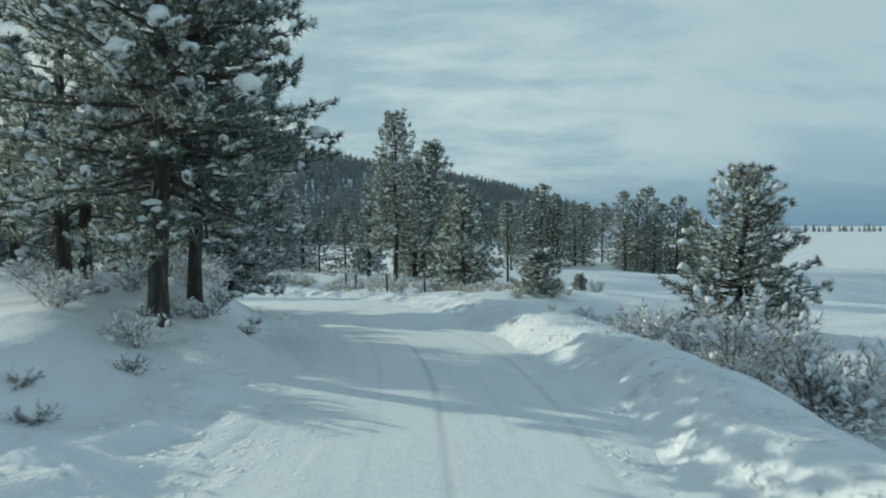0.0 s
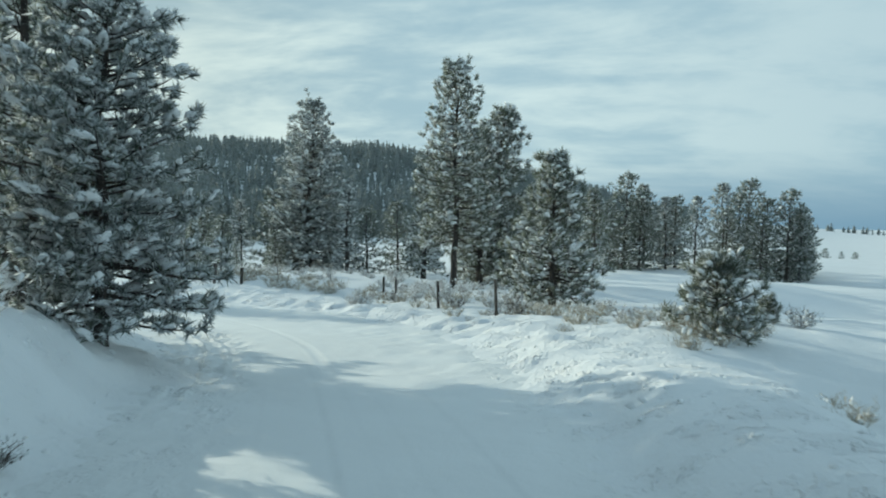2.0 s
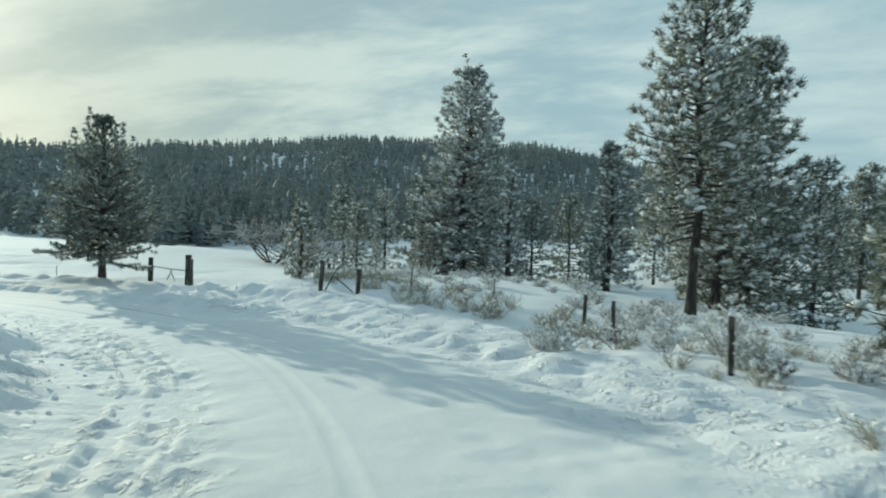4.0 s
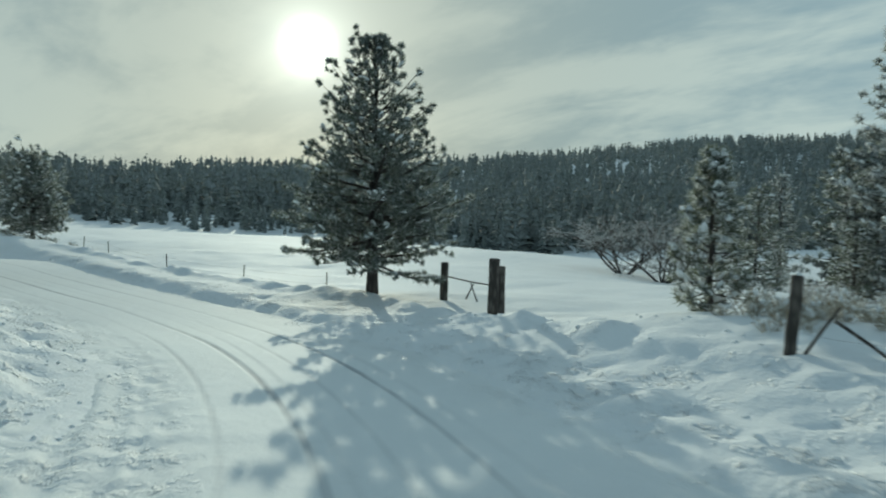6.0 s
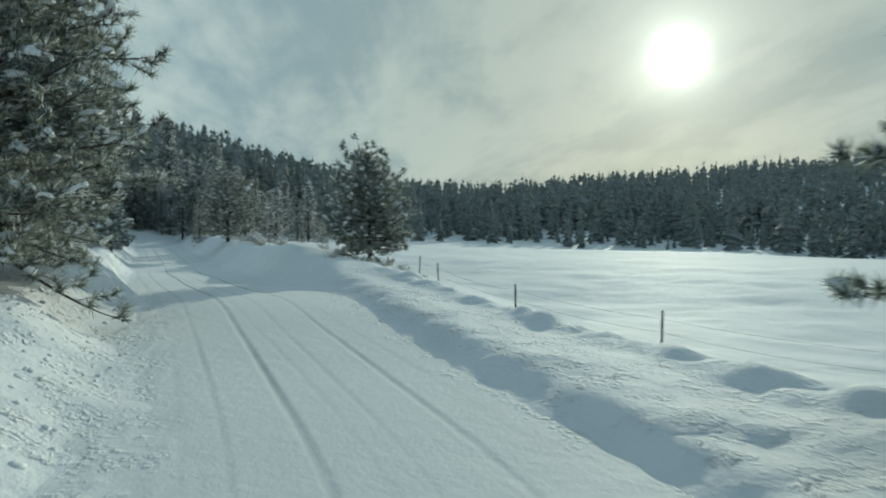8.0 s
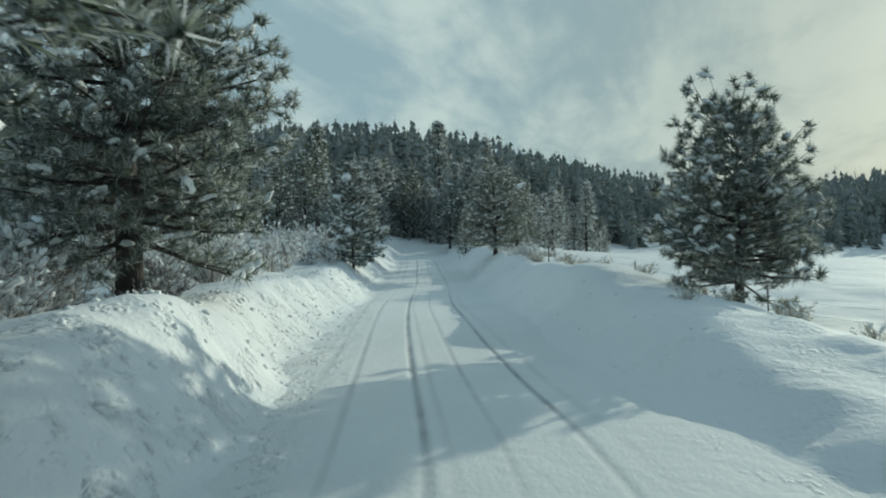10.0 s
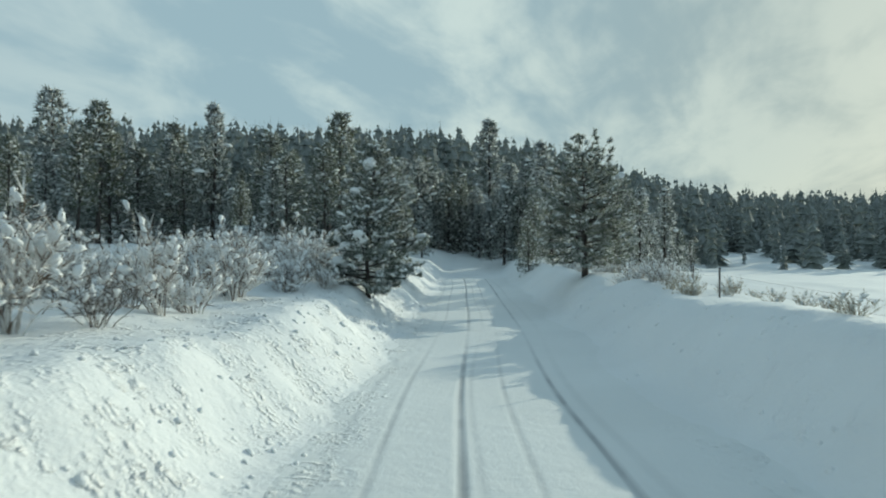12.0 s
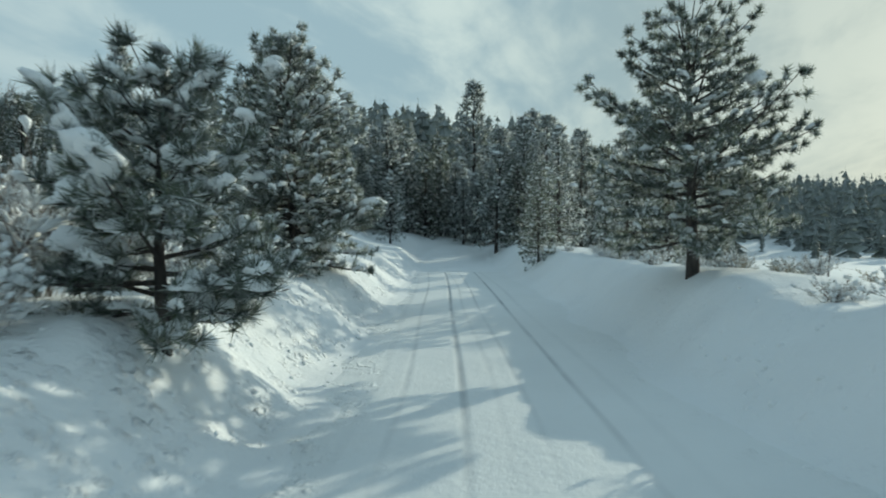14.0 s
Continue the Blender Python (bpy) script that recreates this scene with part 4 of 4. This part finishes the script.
spots += [(-4.9, 36.2, 1, 0.55), (-4.6, 36.5, 3, 0.9), (-64.9, 31.2, 1, 1.0), (-61.0, 31.0, 0, 0.6), (-65.6, 30.6, 0, 0.8), (-65.3, 31.1, 0, 0.8), (-65.9, 30.8, 1, 0.9), (-64.7, 30.8, 2, 0.5)]
for _ in range(70):
    u, v = rng.uniform(0, 0.86), rng.uniform() ** 1.3
    x, y = -17.5 + 19 * u + 3 * v + rng.normal(0, 0.3), 50 - 12.5 * u + 6.5 * v + rng.normal(0, 0.4)
    spots.append((x, y, int(rng.choice([1, 3, 3])), rng.uniform(0.42, 0.75)))
scatter(SAGE, spots)
spots = []
for lo, hi, a, b, n in ((6, 16, 4.8, 7.0, 8), (26, 36, 6.5, 9, 6), (60, 95, -6, -4.0, 18), (12, 28, -6.5, -4.6, 6)):
    for _ in range(n):
        x, y = along(rng.uniform(lo, hi), rng.uniform(a, b))
        if not (-40 < x < -13 and 40 < y < 52):
            spots.append((x, y, int(rng.integers(0, 2)), rng.uniform(0.5, 1.0)))
spots += [(*along(rng.uniform(6.5, 16), -rng.uniform(2.9, 4.3)), 1, rng.uniform(0.45, 0.8)) for _ in range(6)]
spots += [(-2.7, 12.6, 1, 0.7), (-2.3, 13.5, 1, 0.6), (-3.0, 14.0, 1, 0.8), (-2.5, 11.6, 1, 0.5), (-3.1, 16.6, 1, 0.6)]
spots += [(*along(73.0, -3.9), 1, 1.0), (*along(71.4, -3.7), 1, 0.8)]
scatter(DARK, spots)
spots = []
for lo, hi, a, b, n in ((22, 42, 6.2, 9.5, 90), (84, 92, 4.6, 6, 6), (6, 30, 4.8, 8, 24), (66, 100, 4.6, 7, 30)):
    for _ in range(n):
        x, y = along(rng.uniform(lo, hi), rng.uniform(a, b))
        if not (-28 < x < -15 and 40 < y < 52):
            spots.append((x, y, int(rng.integers(0, 2)), rng.uniform(0.6, 1.2)))
for _ in range(90):                          # thick along the fence of the bend
    u = rng.uniform()
    spots.append((-15.5 + 15.5 * u + rng.normal(0, 0.5), 45.2 - 9.5 * u + 2.2 * rng.uniform(), int(rng.integers(0, 2)), rng.uniform(0.8, 1.3)))
scatter(GRASS, spots)


def bare_tree(name, label, seed, height, spread, trunks, lean=0.35):
    """A leafless orchard-like tree, forking to fine rimed twigs."""
    rng = np.random.default_rng(seed)
    root = new(name)
    stems, paths, tips, ways = [], [], [], []

    def grow(p, d, ln, r, depth):
        mid = p + d * ln * 0.5 + rng.normal(0, 0.05 * ln, 3)
        end = p + d * ln + rng.normal(0, 0.06 * ln, 3)
        (stems if depth > 3 else paths).append((np.stack([p, mid, end]), [r, r * 0.85, r * 0.65]))
        if depth == 0:
            tips.append(end)
            ways.append(d)
            return
        for _ in range(3 if depth > 1 else 4):
            nd = unit(d + rng.normal(0, 0.55, 3) * np.array([spread, spread, 0.7]) + np.array([0, 0, 0.10]))
            grow(p + (end - p) * rng.uniform(0.55, 1.0), nd, ln * rng.uniform(0.55, 0.8), r * 0.6, depth - 1)

    for i in range(trunks):
        a = i * 6.28 / trunks + rng.uniform(0, 1)
        grow(np.array([math.cos(a) * 0.12, math.sin(a) * 0.12, -0.1]), unit(np.array([math.cos(a) * lean, math.sin(a) * lean, 1.0])), height * 0.34, height * 0.012, 4)
    bole = part("trunk", mesh_from("trunk", *tubes(stems, 6), BARK, True), root)
    part("branchwork", mesh_from("branchwork", *tubes(paths, 3), BARE_TWIG), bole)
    part("twig_mass", mesh_from("twig_mass", *blades(rng, np.array(tips), np.array(ways), 0.055 * height, 0.0022 * height, 7, 0.55), FROST_TWIG), root)
    return tagged(root, label, "bare tree", "leafless trees")


stand(bare_tree("bare_tree", "leafless bushy tree with rimed twigs on the meadow", 81, 6.6, 1.3, 7, 1.1), -33.2, 72.0)
stand(bare_tree("bare_tree", "leafless tree with crooked rimed limbs on the meadow", 82, 5.6, 1.3, 7, 1.2), -29.8, 70.6)
stand(bare_tree("bare_tree", "bare grey larch standing above the road", 83, 12.5, 0.55, 1), -127.2, 19.0)
stand(bare_tree("bare_tree", "bare grey larch among the green pines", 85, 12.0, 0.5, 1), -97.1, 0.5)
stand(bare_tree("bare_tree", "leafless bushy tree on the meadow's edge", 84, 4.8, 1.4, 7, 1.2), -26.8, 69.5)


def wood_post(name, label, seed, h, r, tilt=0.0, cap=True, group=""):
    """A weathered round post with a worn top and a cap of snow."""
    rng = np.random.default_rng(seed)
    root = new(name)
    z = np.linspace(-0.4, h, 9)
    pts = np.stack([np.cumsum(rng.normal(0, 0.004, 9)), np.cumsum(rng.normal(0, 0.004, 9)), z], 1)
    rad = r * (1 + rng.normal(0, 0.03, 9))
    pts, rad = np.concatenate([pts, pts[-1:] + [0, 0, 0.015], pts[-1:] + [0, 0, 0.02]]), np.r_[rad, r * 0.8, 0.001]
    part("shaft", mesh_from("shaft", *tubes([(pts, rad)], 10), POSTWOOD, True), root)
    if cap:
        v, f = clumps(rng, np.array([[pts[-1, 0], pts[-1, 1], h + r * 0.35]]), np.array([[1.0, 0, 0.0]]), r * 1.1, 1.0, 0.6, True)
        part("snow_cap", mesh_from("snow_cap", v, f, LOAD, True), root, "small cap of snow")
    root.rotation_euler = (radians(tilt), radians(tilt * 0.5), 0)
    return tagged(root, label, "fence post", group)


def plant(ob, x, y, rz=0, tilt=(0, 0)):
    ob.matrix_world = pose(x, y, on(x, y), tilt[0], tilt[1], rz)
    return ob


# the field gate: three stout posts, a pipe rail and a brace
plant(wood_post("gate_post", "stout weathered gate post beside the lone pine", 1, 0.95, 0.10, cap=False, group="gate posts"), -22.8, 46.55)
plant(wood_post("gate_post", "tall dark gate post with a worn top", 2, 1.25, 0.11, cap=False, group="gate posts"), -19.74, 45.0)
plant(wood_post("gate_post", "stout weathered gate post", 3, 1.05, 0.10, cap=False, group="gate posts"), -20.5, 46.1)
rail = new("gate")
a, b = Vector((-22.7, 46.53, on(-22.8, 46.55) + 0.62)), Vector((-20.6, 46.1, on(-20.5, 46.1) + 0.60))
part("top_rail", mesh_from("top_rail", *tubes([(np.array([a, (a + b) / 2 - Vector((0, 0, 0.02)), b]), [0.019, 0.019, 0.019])], 8), WIRE, True), rail)
low = Vector((0, 0, -0.34))
mid = a.lerp(b, 0.45)
for f0, f1 in ((0.42, 0.56), (0.64, 0.50)):
    p, q_ = a.lerp(b, f0) + low * 1.35, a.lerp(b, f1) + Vector((0, 0, -0.05))
    part("brace", mesh_from("brace", *tubes([(np.array([p, (p + q_) / 2, q_]), [0.02, 0.018, 0.015])], 6), POSTWOOD, True), rail)
tagged(rail, "low pipe gate between weathered posts", "gate")


def steel_post(name, label, h, group):
    """A thin steel fence stake with a ribbed T section."""
    root = new(name)
    bm = bmesh.new()
    for sx, sy, ox, oy in ((0.030, 0.006, 0, 0), (0.006, 0.026, 0, 0.015)):
        bmesh.ops.create_cube(bm, size=1, matrix=Matrix.Translation((ox, oy, h / 2 - 0.2)) @ Matrix.Diagonal((sx, sy, h + 0.4, 1)))
    for k in range(int(h / 0.09)):
        bmesh.ops.create_cube(bm, size=1, matrix=Matrix.Translation((0, -0.006, 0.06 + 0.09 * k)) @ Matrix.Diagonal((0.014, 0.008, 0.02, 1)))
    me = bpy.data.meshes.new("stake")
    bm.to_mesh(me)
    bm.free()
    me.materials.append(WIRE)
    part("stake", me, root)
    return tagged(root, label, "fence post", group)


def fence(points, steel, label, h, wires, group, seed, strands, thick=0.05):
    """Posts at the points, with sagging wire between them."""
    rng = np.random.default_rng(seed)
    made = []
    model = None
    for i, (x, y) in enumerate(points):
        tl = (rng.normal(0, 2.0), rng.normal(0, 2.0))
        if steel:
            if model is None:
                model = steel_post("fence_stake", label, h, group)
                plant(model, x, y, 20, tl)
            else:
                copy_thing(model, pose(x, y, on(x, y), tl[0], tl[1], rng.uniform(0, 360)))
        else:
            plant(wood_post("fence_post", label, seed + i, h * rng.uniform(0.85, 1.1), thick * rng.uniform(0.85, 1.2), group=group), x, y, 0, tl)
        made.append(Vector((x, y, on(x, y))))
    root = new("fence_wire")
    for w in wires:
        paths = []
        for p, q_ in zip(made, made[1:]):
            t = np.linspace(0, 1, 7)
            pts = np.array([p.lerp(q_, float(k)) for k in t])
            pts[:, 2] += w - 0.10 * 4 * t * (1 - t) * rng.uniform(0.2, 1.0)
            paths.append((pts, np.full(7, 0.0014)))
        part("strand", mesh_from("strand", *tubes(paths, 3), WIRE), root)
    tagged(root, strands, "fence wire")


fence([(-27.0, 45.9), (-30.6, 45.2), (-34.4, 44.3), (-38.6, 43.8), (-43.5, 44.4), (-49.0, 44.4), (-53.6, 42.2), (-58.7, 39.9), (-64.3, 40.3), (-70.5, 40.2), (-77.5, 39.6)], True,
      "thin rusty steel fence stake at the field's edge", 0.58, (0.25, 0.45), "field fence stakes", 5, "slack wire strands along the snowy field")
fence([(0.4, 31.0), (-1.7, 35.05), (-3.83, 38.9), (-4.67, 40.6)], False,
      "weathered wooden fence post capped with snow", 0.95, (0.35, 0.65), "wooden fence posts", 40, "slack wire strands between wooden posts")
fence([(-7.22, 41.6), (-9.93, 42.45)], True,
      "thin rusty steel stake outside the bend", 0.8, (0.3, 0.55), "bend fence stakes", 44, "slack wire between steel stakes")
fence([(-11.68, 42.6), (-13.09, 42.86)], False,
      "short dark wooden fence post in deep snow", 0.86, (0.3,), "short wooden fence posts", 60, "single slack wire between short posts", 0.06)


def brace_pole(a, b, h0, h1, label):
    """A thin pole leaning beside a post."""
    root = new("leaning_pole")
    p, q_ = Vector((*a, on(*a) + h0)), Vector((*b, on(*b) + h1))
    part("pole", mesh_from("pole", *tubes([(np.array([p, (p + q_) / 2 + Vector((0, 0, 0.015)), q_]), [0.022, 0.019, 0.014])], 6), POSTWOOD, True), root)
    tagged(root, label, "fence pole")


brace_pole((-12.98, 42.88), (-12.55, 42.80), -0.1, 0.62, "thin weathered pole leaning beside a short post")
brace_pole((-12.60, 42.84), (-11.80, 42.70), 0.45, -0.05, "broken weathered rail slanting into the snow")


def clods():
    """Loose lumps thrown up by the plough."""
    rng = np.random.default_rng(90)
    at = []
    for lo, hi, a, b, n in ((58, 100, -3.6, -1.35, 560), (70, 96, 2.6, 4.2, 120), (0, 24, -3.6, -2.0, 120), (2, 24, 3.0, 4.4, 160), (20, 46, -3.6, -2.3, 180), (28, 50, 3.4, 6.5, 240), (44, 60, -3.4, -1.4, 160)):
        for _ in range(n):
            x, y = along(rng.uniform(lo, hi), rng.uniform(a, b))
            at.append((x, y))
    at = np.array(at)
    at = np.c_[at, ground_z(at[:, 0], at[:, 1])]
    v, f = clumps(rng, at, rng.normal(size=(len(at), 3)), 0.038, 1.2, 0.8)
    ob = new("snow_clods", mesh_from("snow_clods", v, f, SNOW, True))
    tagged(ob, "loose lumps of ploughed snow along the banks", "snow clods", kind="stuff")


clods()
